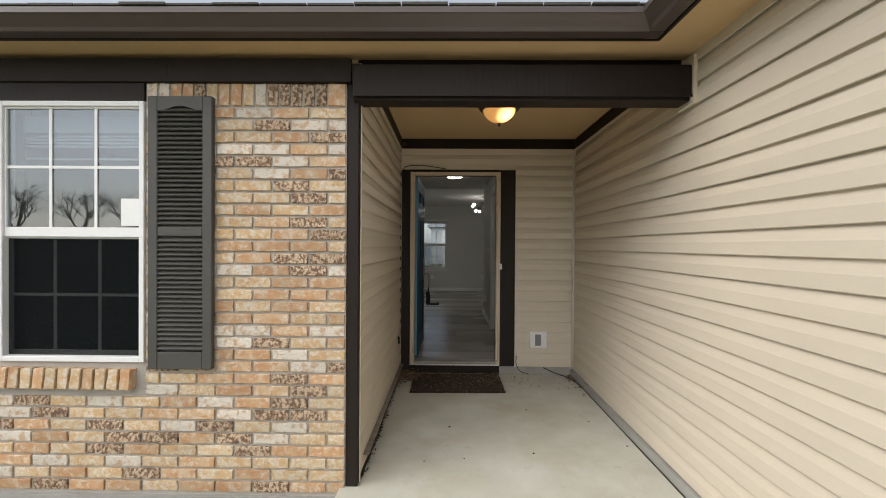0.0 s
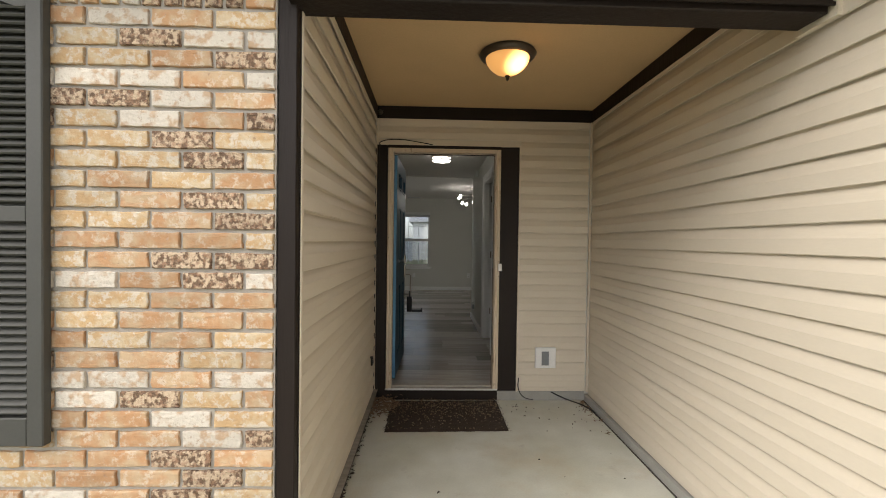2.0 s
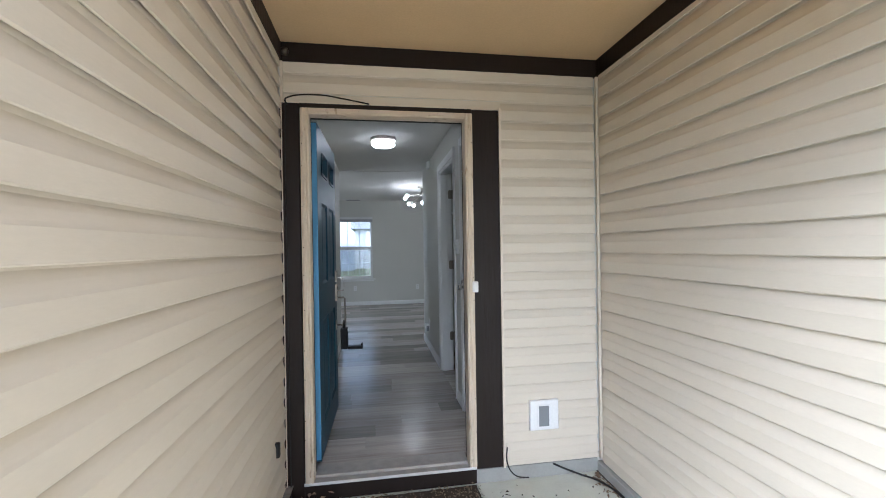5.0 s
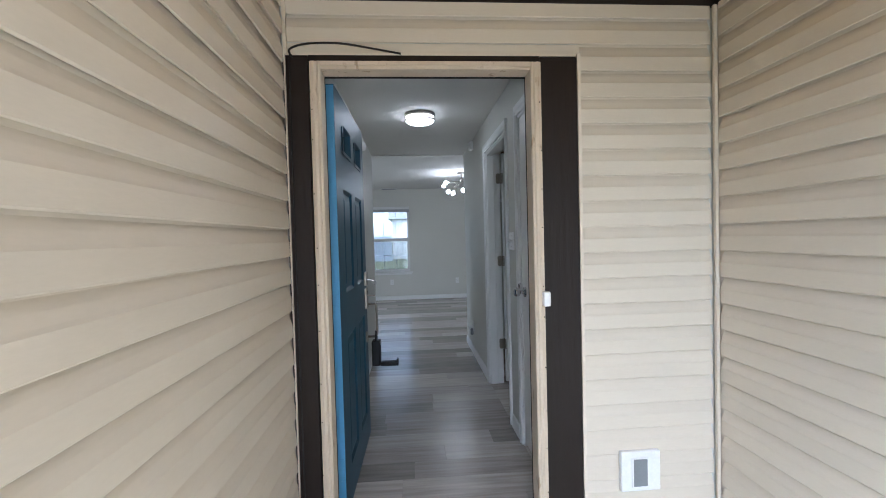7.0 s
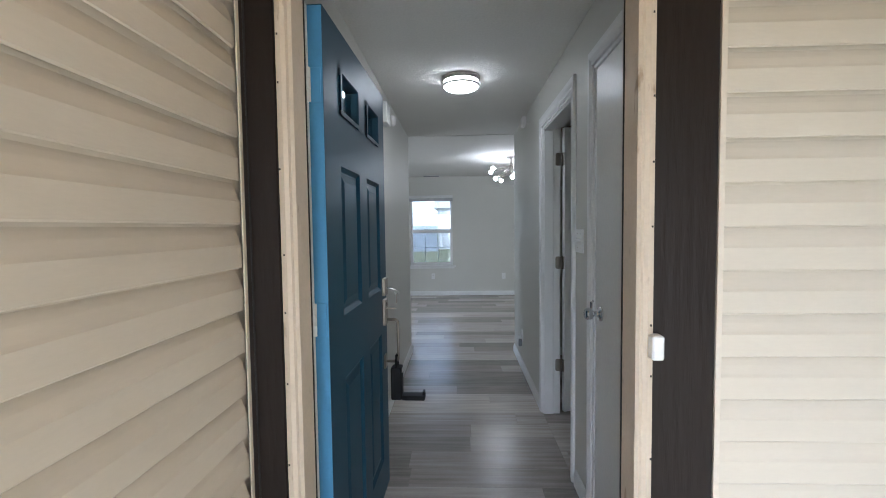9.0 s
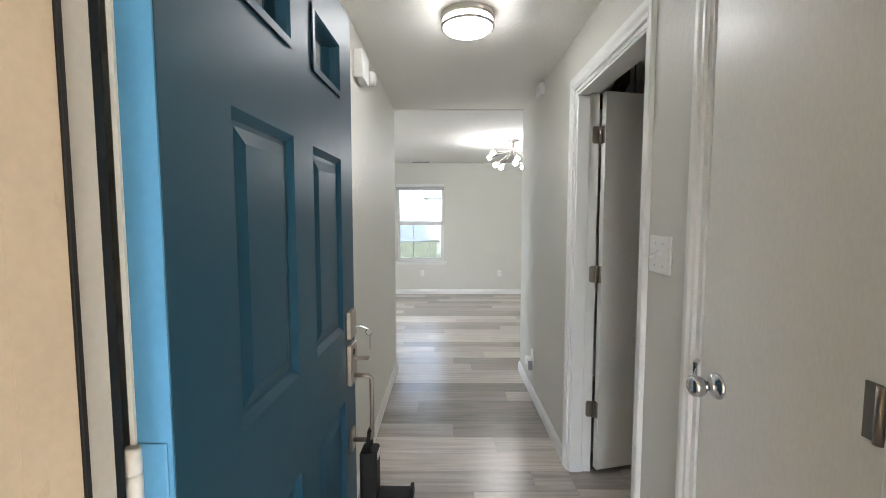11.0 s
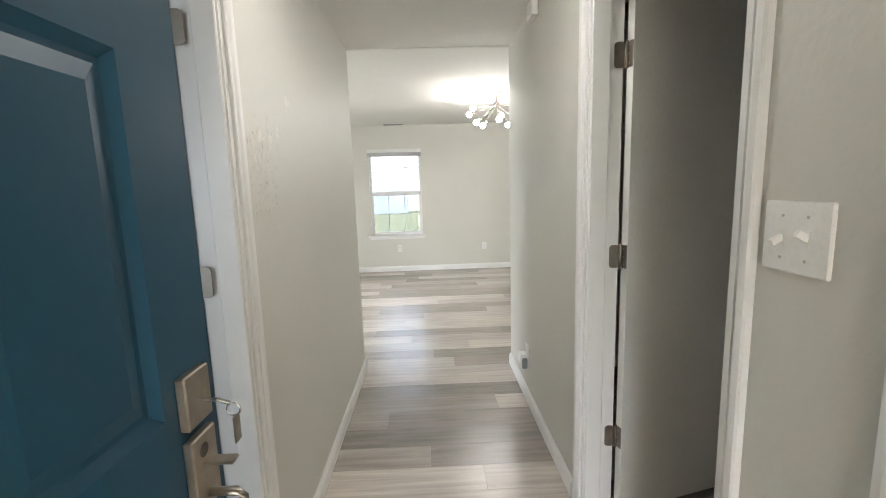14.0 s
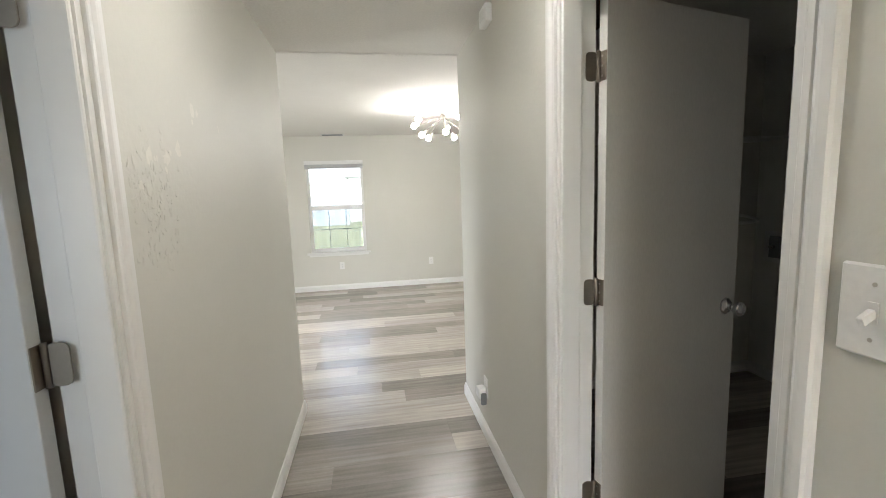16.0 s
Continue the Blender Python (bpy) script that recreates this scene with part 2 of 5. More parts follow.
sl.new(st.outputs[0], sm.inputs[1]), sl.new(sn["Principled BSDF"].outputs[0], sm.inputs[2]), sl.new(sm.outputs[0], sn["Material Output"].inputs[0])
M["blind"] = mat("blind", (0.74, 0.74, 0.73), 0.6, var=0.04)
# Blind white greyed: the backlit shade is put into the colour.
M["blind_backlit"] = mat("blind_backlit", (0.46, 0.46, 0.47), 0.6, var=0.08)
M["paper"] = mat("paper", (0.82, 0.82, 0.80), 0.8, var=0.02)
M["recess_shade_grey"] = mat("recess_shade_grey", (0.30, 0.31, 0.32), 0.5)
M["diffuser"] = glow("diffuser", (1.0, 0.965, 0.915), 4.1)
M["bulb"] = glow("bulb", (1.0, 0.965, 0.915), 11.5)
M["amber_glass"] = glow("amber_glass", (1.0, 0.50, 0.16), 0.5)
an, al = M["amber_glass"].node_tree.nodes, M["amber_glass"].node_tree.links
ag, ad, ar, ax = an.new("ShaderNodeNewGeometry"), an.new("ShaderNodeVectorMath"), an.new("ShaderNodeMapRange"), an.new("ShaderNodeTexNoise")
ad.operation = "DISTANCE"
ad.inputs[1].default_value = (0.395, 3.385, 2.435)
ar.inputs[1].default_value, ar.inputs[2].default_value, ar.inputs[3].default_value, ar.inputs[4].default_value = 0.02, 0.105, 3.9, 0.32
ar.interpolation_type = "SMOOTHSTEP"
al.new(ag.outputs["Position"], ad.inputs[0])
al.new(ad.outputs["Value"], ar.inputs[0])
al.new(ar.outputs[0], an["Principled BSDF"].inputs["Emission Strength"])
M["lamp_bronze"] = mat("lamp_bronze", (0.09, 0.072, 0.055), 0.4, metal=0.6)


def plank_material():
    m = two_tone("vinyl_plank", (0.275, 0.243, 0.21), (0.535, 0.49, 0.44), 5.0, 0.20, 0.84, rough=0.26, bump=0.06, dist=0.001, rand=0.38, detail=8, stretch=(0.45, 7.0, 1))
    return m


M["plank"] = plank_material()

# ---- mesh helpers ----
def bm_box(bm, x0, x1, y0, y1, z0, z1):
    v = [bm.verts.new((x, y, z)) for x in (x0, x1) for y in (y0, y1) for z in (z0, z1)]
    for f in ((0, 1, 3, 2), (4, 6, 7, 5), (0, 4, 5, 1), (2, 3, 7, 6), (0, 2, 6, 4), (1, 5, 7, 3)):
        bm.faces.new([v[i] for i in f])
    return v


def boxes(*bs, bevel=0.0, seg=1):
    bm = bmesh.new()
    for b in bs:
        bm_box(bm, *b)
    if bevel:
        bmesh.ops.bevel(bm, geom=list(bm.edges), offset=bevel, segments=seg, affect="EDGES", profile=0.5)
    return bm


def lathe(profile, n=32, axis="z", at=(0, 0, 0)):
    """Turns a profile of (radius, height) round an axis."""
    bm = bmesh.new()
    rings = []
    for r, h in profile:
        ring = []
        for i in range(n):
            a = 2 * math.pi * i / n
            p = (r * math.cos(a), r * math.sin(a), h)
            if axis == "x":
                p = (h, r * math.cos(a), r * math.sin(a))
            if axis == "y":
                p = (r * math.cos(a), h, r * math.sin(a))
            ring.append(bm.verts.new([p[k] + at[k] for k in range(3)]))
        rings.append(ring)
    for a, b in zip(rings, rings[1:]):
        for i in range(n):
            bm.faces.new((a[i], a[(i + 1) % n], b[(i + 1) % n], b[i]))
    bm.faces.new(rings[0][::-1])
    bm.faces.new(rings[-1])
    bmesh.ops.recalc_face_normals(bm, faces=bm.faces)
    return bm


def tube(points, r, n=8, r_end=None, bm=None):
    """A round bar along points, tapering to r_end."""
    bm = bm or bmesh.new()
    pts = [Vector(p) for p in points]
    rings = []
    for i, p in enumerate(pts):
        d = (pts[min(i + 1, len(pts) - 1)] - pts[max(i - 1, 0)]).normalized()
        u = d.cross(Vector((0.31, 0.17, 0.93))).normalized()
        w = d.cross(u)
        k = r if r_end is None else r + (r_end - r) * i / (len(pts) - 1)
        rings.append([bm.verts.new(p + (u * math.cos(2 * math.pi * j / n) + w * math.sin(2 * math.pi * j / n)) * k) for j in range(n)])
    for a, b in zip(rings, rings[1:]):
        for j in range(n):
            bm.faces.new((a[j], a[(j + 1) % n], b[(j + 1) % n], b[j]))
    bm.faces.new(rings[0][::-1])
    bm.faces.new(rings[-1])
    return bm


def extrude_profile(pts, p0, p1, up=Vector((0, 0, 1)), close=True):
    """A moulding: pts (outward, up) swept from p0 to p1; outward is to the right of the way."""
    bm = bmesh.new()
    p0, p1 = Vector(p0), Vector(p1)
    d = (p1 - p0).normalized()
    out = d.cross(up).normalized()
    a = [bm.verts.new(p0 + out * o + up * u) for o, u in pts]
    b = [bm.verts.new(p1 + out * o + up * u) for o, u in pts]
    k = len(pts)
    for i in range(k if close else k - 1):
        bm.faces.new((a[i], a[(i + 1) % k], b[(i + 1) % k], b[i]))
    if close:
        bm.faces.new(a[::-1])
        bm.faces.new(b)
    bmesh.ops.recalc_face_normals(bm, faces=bm.faces)
    return bm


def finish(name, bm, material, smooth=False):
    me = bpy.data.meshes.new(name)
    bmesh.ops.recalc_face_normals(bm, faces=bm.faces)
    bm.to_mesh(me)
    bm.free()
    me.materials.append(material)
    if smooth:
        for p in me.polygons:
            p.use_smooth = True
    return me


def part(name, bm, material, parent, label="", smooth=False):
    ob = new(name, finish(name, bm, material, smooth))
    if parent is not None:
        ob.parent = parent
    return tagged(ob, label)


def piece(name, me, parent, x, y, z, rx=0, ry=0, rz=0, s=(1, 1, 1)):
    """One of many alike pieces on shared mesh data."""
    ob = new(name, me)
    ob.parent = parent
    ob.matrix_basis = pose(x, y, z, rx, ry, rz) @ Matrix.Diagonal((*s, 1))
    return ob


def structure(name, bm, material, label):
    return tagged(part(name, bm, material, None), label, "", "", "structure")


def thing(name, label, category, group=""):
    return tagged(new(name), label, category, group)


# ---- plan: the large structure ----
FRONT, BACK, RIGHT, LEFT = 2.335, 4.535, 1.295, -0.592       # brick face, porch back wall, porch side walls
FLOOR, HALL_R, HALL_L, HALL_END, FAR = 0.10, 0.60, -0.54, 8.04, 11.975
HALL_TOP, ROOM_TOP, PORCH_TOP, SOFFIT = 2.455, 2.49, 2.52, 2.442
ROOM_L, ROOM_R, WEST, LAUNDRY_R = -3.3, 3.2, -4.2, 2.83

structure("ground", boxes((-900, 900, -900, 900, -0.30, -0.12)), M["grass"], "winter lawn reaching to the horizon")
structure("road", boxes((-120, 120, -17.0, -10.0, -0.2, -0.10)), M["asphalt"], "grey asphalt street in front of the house")
structure("porch_slab", boxes((LEFT - 0.08, RIGHT + 0.02, 1.9, BACK + 0.02, -0.15, 0.0)), M["concrete"], "smooth concrete porch slab with scattered leaf litter")
structure("pavement", boxes((-0.6, 1.25, -9.9, 1.894, -0.15, -0.012)), M["concrete"], "concrete front walk leading to the porch")
structure("footing", boxes((-4.3, LEFT - 0.084, FRONT - 0.012, FRONT + 0.1, -0.3, -0.055)), M["kerb_concrete"], "grey concrete footing under the brick wall")

# front brick wall with its window opening
WX0, WX1, WZ0, WZ1 = -2.63, -1.786, 0.70, 2.18
BX0, BX1 = -4.2, -0.642
brick_wall = structure("wall_front", boxes(
    (BX0, WX0, FRONT + 0.012, FRONT + 0.16, -0.1, 2.43), (WX1, BX1, FRONT + 0.012, FRONT + 0.16, -0.1, 2.43),
    (WX0, WX1, FRONT + 0.012, FRONT + 0.16, -0.1, WZ0), (WX0, WX1, FRONT + 0.012, FRONT + 0.16, WZ1, 2.43)),
    M["mortar"], "mortar-jointed wall of tan, white and mottled bricks")
# porch walls
wall_left = structure("wall_porch_left", boxes((LEFT - 0.08, LEFT, 2.40, BACK, 0.0, 2.6)), M["tan_trim"], "porch side wall clad in beige lap siding")
wall_right = structure("wall_porch_right", boxes((RIGHT, RIGHT + 0.12, -3.0, BACK + 0.15, 0.0, 2.6)), M["tan_trim"], "long porch side wall clad in beige lap siding")
JX0, JX1, JTOP = -0.43, 0.445, 2.132
wall_back = structure("wall_porch_back", boxes(
    (LEFT - 0.08, JX0 - 0.03, BACK, BACK + 0.14, 0.0, 2.6), (JX1 + 0.03, RIGHT, BACK, BACK + 0.14, 0.0, 2.6),
    (JX0 - 0.03, JX1 + 0.03, BACK, BACK + 0.14, JTOP + 0.03, 2.6), (JX0 - 0.03, JX1 + 0.03, BACK + 0.02, BACK + 0.14, -0.1, 0.06)),
    M["wall_paint"], "porch end wall with the front door opening, beige siding outside")
structure("baseboard_concrete", boxes((JX1 + 0.043, RIGHT - 0.045, BACK - 0.02, BACK - 0.001, 0.0, 0.08)), M["kerb_concrete"], "exposed grey concrete footing below the siding")
structure("kerb", boxes((RIGHT - 0.045, RIGHT - 0.001, -3.0, BACK, 0.0, 0.055), bevel=0.004), M["kerb_concrete"], "low grey concrete kerb along the siding")
structure("trim_joint_left", boxes((LEFT + 0.004, LEFT + 0.026, 2.42, BACK - 0.03, 0.0, 0.003)), M["bark"], "dark dirty joint between slab and siding")
structure("trim_joint_right", boxes((RIGHT - 0.056, RIGHT - 0.046, 1.9, BACK - 0.02, 0.0, 0.003)), M["bark"], "dark dirty joint along the kerb")
structure("ceiling_porch", boxes((LEFT - 0.08, RIGHT, 2.34, BACK, PORCH_TOP, PORCH_TOP + 0.05)), M["soffit"], "tan painted porch ceiling")
structure("soffit_front", boxes((BX0, RIGHT, 2.13, 2.40, SOFFIT, SOFFIT + 0.03), (0.985, RIGHT, -3.0, 2.13, SOFFIT, SOFFIT + 0.03)), M["soffit"], "tan painted eave soffit")
roof = structure("roof", boxes((-4.4, 6.5, 2.6, 12.4, 2.605, 2.66), (1.5, 6.5, -3.2, 2.6, 2.605, 2.66)), M["shingle"], "grey shingled house roof")
bm = bmesh.new()
for quad in (((-4.6, 2.05, 2.535), (1.3, 2.05, 2.535), (1.3, 6.2, 3.9), (-4.6, 6.2, 3.9)), ((-4.6, 12.6, 2.5), (6.5, 12.6, 2.5), (6.5, 6.2, 4.2), (-4.6, 6.2, 4.2)),
             ((0.90, -3.4, 2.535), (0.90, 2.05, 2.535), (4.0, 5.0, 3.6), (4.0, -3.4, 3.6)), ((7.0, -3.4, 2.535), (7.0, 6.2, 2.535), (4.0, 5.0, 3.6), (4.0, -3.4, 3.6))):
    f = bm.faces.new([bm.verts.new(p) for p in quad])
r = bmesh.ops.solidify(bm, geom=bm.faces[:], thickness=0.02)
part("shingle_slope", bm, M["shingle"], roof)
RS = random.Random(6)
for i in range(24):
    x = -4.4 + i * 0.228
    part("shingle", boxes((x, x + 0.222, 1.985 + RS.uniform(0, 0.012), 2.25, 2.531, 2.537 + RS.uniform(0, 0.006))), M["shingle"], roof)
structure("wall_garage", boxes((RIGHT + 0.12, 6.4, -3.1, -3.0, -0.1, 2.6), (6.4, 6.5, -3.1, 12.2, -0.1, 2.6)), M["house_white"], "plain outer walls of the house")

# interior walls: hall, front room, laundry and rear room
LD0, LD1 = 5.33, 6.128       # doorway to the front room
RD0, RD1, DTOP = 5.68, 6.495, 2.172      # doorway to the laundry
CD0, CD1 = 4.832, 5.344      # closet doorway
W2X0, W2X1, W2Z0, W2Z1 = -0.972, -0.122, 0.705, 2.105      # rear window
T = 0.12
for nm, b in (("near", (BACK + 0.14, LD0, 0, 2.6)), ("far", (LD1, HALL_END, 0, 2.6)), ("head", (LD0, LD1, DTOP, 2.6))):
    structure("wall_hall_left_" + nm, boxes((HALL_L - T, HALL_L, *b)), M["wall_paint"], "greige orange-peel painted hall wall")
for nm, b in (("near", (BACK + 0.14, CD0, 0, 2.6)), ("middle", (CD1, RD0, 0, 2.6)), ("far", (RD1, HALL_END, 0, 2.6)), ("closet_head", (CD0, CD1, DTOP, 2.6)), ("head", (RD0, RD1, DTOP, 2.6))):
    structure("wall_hall_right_" + nm, boxes((HALL_R, HALL_R + T, *b)), M["wall_paint"], "greige orange-peel painted hall wall")
structure("wall_far", boxes((ROOM_L, W2X0, FAR, FAR + 0.15, 0, 2.6), (W2X1, ROOM_R, FAR, FAR + 0.15, 0, 2.6), (W2X0, W2X1, FAR, FAR + 0.15, 0, W2Z0), (W2X0, W2X1, FAR, FAR + 0.15, W2Z1, 2.6)),
          M["wall_paint"], "greige painted end wall with one window")
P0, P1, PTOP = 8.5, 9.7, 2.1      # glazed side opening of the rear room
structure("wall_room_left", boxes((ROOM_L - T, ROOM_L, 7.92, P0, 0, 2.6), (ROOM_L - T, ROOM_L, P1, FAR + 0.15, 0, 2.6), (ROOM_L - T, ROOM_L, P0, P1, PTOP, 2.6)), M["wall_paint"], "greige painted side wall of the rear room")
structure("wall_room_right", boxes((ROOM_R, ROOM_R + T, 7.92, FAR + 0.15, 0, 2.6)), M["wall_paint"], "greige painted side wall of the rear room")
structure("wall_room_near", boxes((ROOM_L - T, HALL_L - T, 7.92, HALL_END, 0, 2.6), (HALL_R + T, ROOM_R + T, 7.92, HALL_END, 0, 2.6)), M["wall_paint"], "greige painted wall beside the hall opening")
structure("wall_laundry", boxes((LAUNDRY_R, LAUNDRY_R + T, 4.68, 7.92, 0, 2.6), (HALL_R + T, LAUNDRY_R, 5.48, 5.60, 0, 2.6)), M["wall_paint_lightened"], "laundry walls, greige lightened to stand for missing light")
structure("wall_closet", boxes((1.25, 1.37, 4.68, 5.48, 0, 2.6)), M["wall_paint"], "closet back wall")
structure("wall_west", boxes((WEST - T, WEST, 2.495, 7.92, 0, 2.6), (WEST, ROOM_L - T, 7.80, 7.92, 0, 2.6)), M["wall_paint"], "outer walls of the front room")
structure("wall_bedroom_back", boxes((WEST, HALL_L - T, 6.20, 6.30, 0, 2.6)), M["wall_paint"], "back wall of the front room behind its open door")
structure("wall_bedroom_inner", boxes((WEST, HALL_L - T - 0.02, FRONT + 0.165, FRONT + 0.19, 0, WZ0), (WEST, WX0, FRONT + 0.165, FRONT + 0.19, WZ0, 2.6), (WX1, LEFT - 0.1, FRONT + 0.165, FRONT + 0.19, WZ0, 2.6), (LEFT - 0.11, LEFT - 0.082, FRONT + 0.19, BACK + 0.14, 0, 2.6)), M["wall_paint"], "painted inner lining of the front room")
structure("ceiling_hall", boxes((HALL_L, HALL_R, BACK + 0.14, HALL_END + 0.0, HALL_TOP, 2.6)), M["ceiling_paint"], "off-white textured hall ceiling")
structure("ceiling_room", boxes((ROOM_L, ROOM_R, HALL_END, FAR, ROOM_TOP, 2.6)), M["ceiling_paint"], "off-white textured rear room ceiling")
structure("ceiling_laundry", boxes((HALL_R + T, LAUNDRY_R, 4.68, 7.92, HALL_TOP, 2.6)), M["ceiling_paint"], "off-white laundry ceiling")
structure("ceiling_bedroom", boxes((WEST, HALL_L - T, FRONT + 0.19, 7.80, HALL_TOP, 2.6)), M["ceiling_paint"], "off-white front room ceiling")
floor_slab = structure("floor", boxes((WEST, ROOM_R + T, BACK + 0.02, FAR + 0.1, 0.0, FLOOR - 0.006), (WEST, LEFT - 0.09, FRONT + 0.16, BACK + 0.02, 0.0, FLOOR - 0.006)), M["plank"], "floor of grey-brown wood-look vinyl planks")

structure("trim_hall_bead", extrude_profile([(0, 0), (0.004, -0.007), (0.012, -0.010), (0.020, -0.007), (0.024, 0)], (HALL_L, HALL_END, HALL_TOP), (HALL_R, HALL_END, HALL_TOP)), M["ceiling_paint"], "rounded plaster edge where the hall ceiling ends")

# baseboards
BASE = [(0, 0), (0.014, 0), (0.014, 0.06), (0.010, 0.072), (0.005, 0.085), (0, 0.085)]
def baseboard(p0, p1):
    return structure("baseboard", extrude_profile(BASE, (*p0, FLOOR), (*p1, FLOOR)), M["white_paint"], "white painted baseboard along the wall")
baseboard((HALL_L, LD1 + 0.09), (HALL_L, HALL_END + 0.014))
baseboard((HALL_R, HALL_END + 0.014), (HALL_R, RD1 + 0.09))
baseboard((HALL_R, RD0 - 0.075), (HALL_R, CD1 + 0.075))
baseboard((ROOM_L, FAR), (ROOM_R, FAR))
baseboard((HALL_R + T, 7.92), (LAUNDRY_R, 7.92))
baseboard((LAUNDRY_R, 7.92), (LAUNDRY_R, 5.60))

# ---- porch: eave, beam, trim ----
GUT = [(0, 0), (0.070, 0), (0.078, 0.018), (0.095, 0.036), (0.118, 0.062), (0.125, 0.066), (0.125, 0.094), (0.115, 0.098), (0.112, 0.088), (0.0, 0.088)]
g = thing("gutter", "dark bronze metal eave gutter with an inside corner", "gutter")
part("front_run", extrude_profile(GUT, (-4.4, 2.12, 2.430), (0.985, 2.12, 2.430)), M["gutter"], g)
part("side_run", extrude_profile(GUT, (0.985, 2.12, 2.4305), (0.985, -3.3, 2.4305)), M["gutter"], g)
part("corner_cap", boxes((0.915, 0.985, 2.05, 2.121, 2.4275, 2.4315)), M["gutter"], g)
structure("fascia", boxes((-4.4, 0.988, 2.122, 2.14, 2.425, 2.53), (0.988, 1.005, -3.3, 2.14, 2.425, 2.53)), M["bronze"], "dark bronze fascia board behind the gutter")
beam = thing("porch_beam", "dark brown boxed beam across the porch opening", "beam")
part("face_board", boxes((-0.60, 1.256, 2.285, 2.305, 2.200, 2.370), bevel=0.004), M["bronze"], beam)
part("underside", boxes((-0.60, 1.256, 2.305, 2.43, 2.178, 2.206), bevel=0.004), M["bronze"], beam)
part("back_board", boxes((-0.60, 1.256, 2.41, 2.43, 2.206, 2.519), bevel=0.003), M["bronze"], beam)
part("drip_edge", boxes((-0.60, 1.256, 2.279, 2.285, 2.194, 2.206)), M["bronze"], beam)
structure("trim_beam_end", boxes((1.258, 1.280, 2.275, 2.44, 2.16, 2.42)), M["tan_trim"], "beige end channel where the beam meets the siding")
structure("trim_frieze", boxes((BX0, -0.612, FRONT - 0.024, FRONT + 0.01, 2.282, 2.414), bevel=0.003), M["bronze"], "dark brown frieze board above the bricks")
structure("trim_window_head", boxes((WX0 - 0.1, WX1, FRONT - 0.008, FRONT + 0.02, 2.182, 2.281)), M["bronze"], "dark brown head board above the window")
post = thing("corner_post", "dark brown corner post between the bricks and siding", "post")
part("post_board", boxes((-0.638, -0.574, FRONT + 0.012, FRONT + 0.05, 0.0, 2.40), bevel=0.003), M["bronze"], post)
part("post_return", boxes((-0.62, -0.572, FRONT + 0.05, 2.392, 0.0, 2.40)), M["bronze"], post)
structure("trim_siding_edge", boxes((LEFT - 0.02, LEFT + 0.024, 2.393, 2.418, 0.0, 2.42), bevel=0.003), M["tan_trim"], "beige channel at the siding edge")
for nm, b in (("back", (LEFT + 0.018, RIGHT - 0.018, BACK - 0.024, BACK - 0.001, 2.413, 2.519)), ("left", (LEFT + 0.001, LEFT + 0.0235, 2.431, BACK - 0.0245, 2.415, 2.519)), ("right", (RIGHT - 0.0235, RIGHT - 0.001, 2.431, BACK - 0.0245, 2.415, 2.519))):
    structure("trim_ceiling_" + nm, boxes(b, bevel=0.002), M["bronze"], "dark brown board under the porch ceiling")
structure("trim_corner_back", boxes((RIGHT - 0.032, RIGHT - 0.017, BACK - 0.034, BACK - 0.019, 0.08, 2.412)), M["tan_trim"], "beige inside corner post of the siding")
structure("trim_corner_left", boxes((LEFT + 0.017, LEFT + 0.03, BACK - 0.034, BACK - 0.019, 2.19, 2.412)), M["tan_trim"], "beige inside corner post of the siding")
structure("trim_channel_left", boxes((LEFT + 0.0195, LEFT + 0.0235, BACK - 0.040, BACK - 0.0265, 0.003, 2.188)), M["tan_trim"], "beige siding channel beside the door surround")
door_trim = thing("door_surround", "dark brown boards round the front door, uneven in width", "door trim")
part("side_board", boxes((LEFT + 0.01, JX0 - 0.05, BACK - 0.026, BACK - 0.001, 0.0, 2.188), bevel=0.003), M["bronze"], door_trim)
part("side_board", boxes((JX1 + 0.042, 0.648, BACK - 0.026, BACK - 0.001, 0.086, 2.186), bevel=0.003), M["bronze"], door_trim)
part("head_board", boxes((JX0 - 0.05, JX1 + 0.042, BACK - 0.024, BACK - 0.001, 2.163, 2.190), bevel=0.002), M["bronze"], door_trim)
part("kick_board", boxes((JX0 - 0.05, JX1 + 0.042, BACK - 0.03, BACK + 0.018, 0.005, 0.092), bevel=0.003), M["bronze"], door_trim)
structure("trim_door_channel", boxes((0.650, 0.664, BACK - 0.028, BACK - 0.001, 0.08, 2.20), (LEFT + 0.03, 0.664, BACK - 0.02, BACK - 0.001, 2.1905, 2.20)), M["tan_trim"], "beige siding channel round the door surround")

# ---- front door frame and door ----
fr = tagged(new("door_frame"), "chipped cream front door frame with an aluminium threshold", "door frame")
M["cream"] = two_tone("cream", (0.62, 0.52, 0.40), (0.36, 0.26, 0.17), 24, 0.62, 0.72, rough=0.6, bump=0.3, rand=0, stretch=(1, 1, 0.4))
MOULD = [(0, 0), (0.030, 0), (0.036, 0.008), (0.030, 0.018), (0.036, 0.028), (0.030, 0.044), (0, 0.05)]
def vmould(x, flip, z0, z1, y):
    pts = [(o, u if not flip else -u) for o, u in MOULD]
    bm = bmesh.new()
    a = [bm.verts.new((x + u, y - o, z0)) for o, u in pts]
    b = [bm.verts.new((x + u, y - o, z1)) for o, u in pts]
    for i in range(len(pts)):
        bm.faces.new((a[i], a[(i + 1) % len(pts)], b[(i + 1) % len(pts)], b[i]))
    bm.faces.new(a), bm.faces.new(b)
    return bm
part("brick_mould", vmould(JX0, True, 0.10, 2.162, BACK), M["cream"], fr)
part("brick_mould", vmould(JX1, False, 0.10, 2.162, BACK), M["cream"], fr)
NH = random.Random(23)
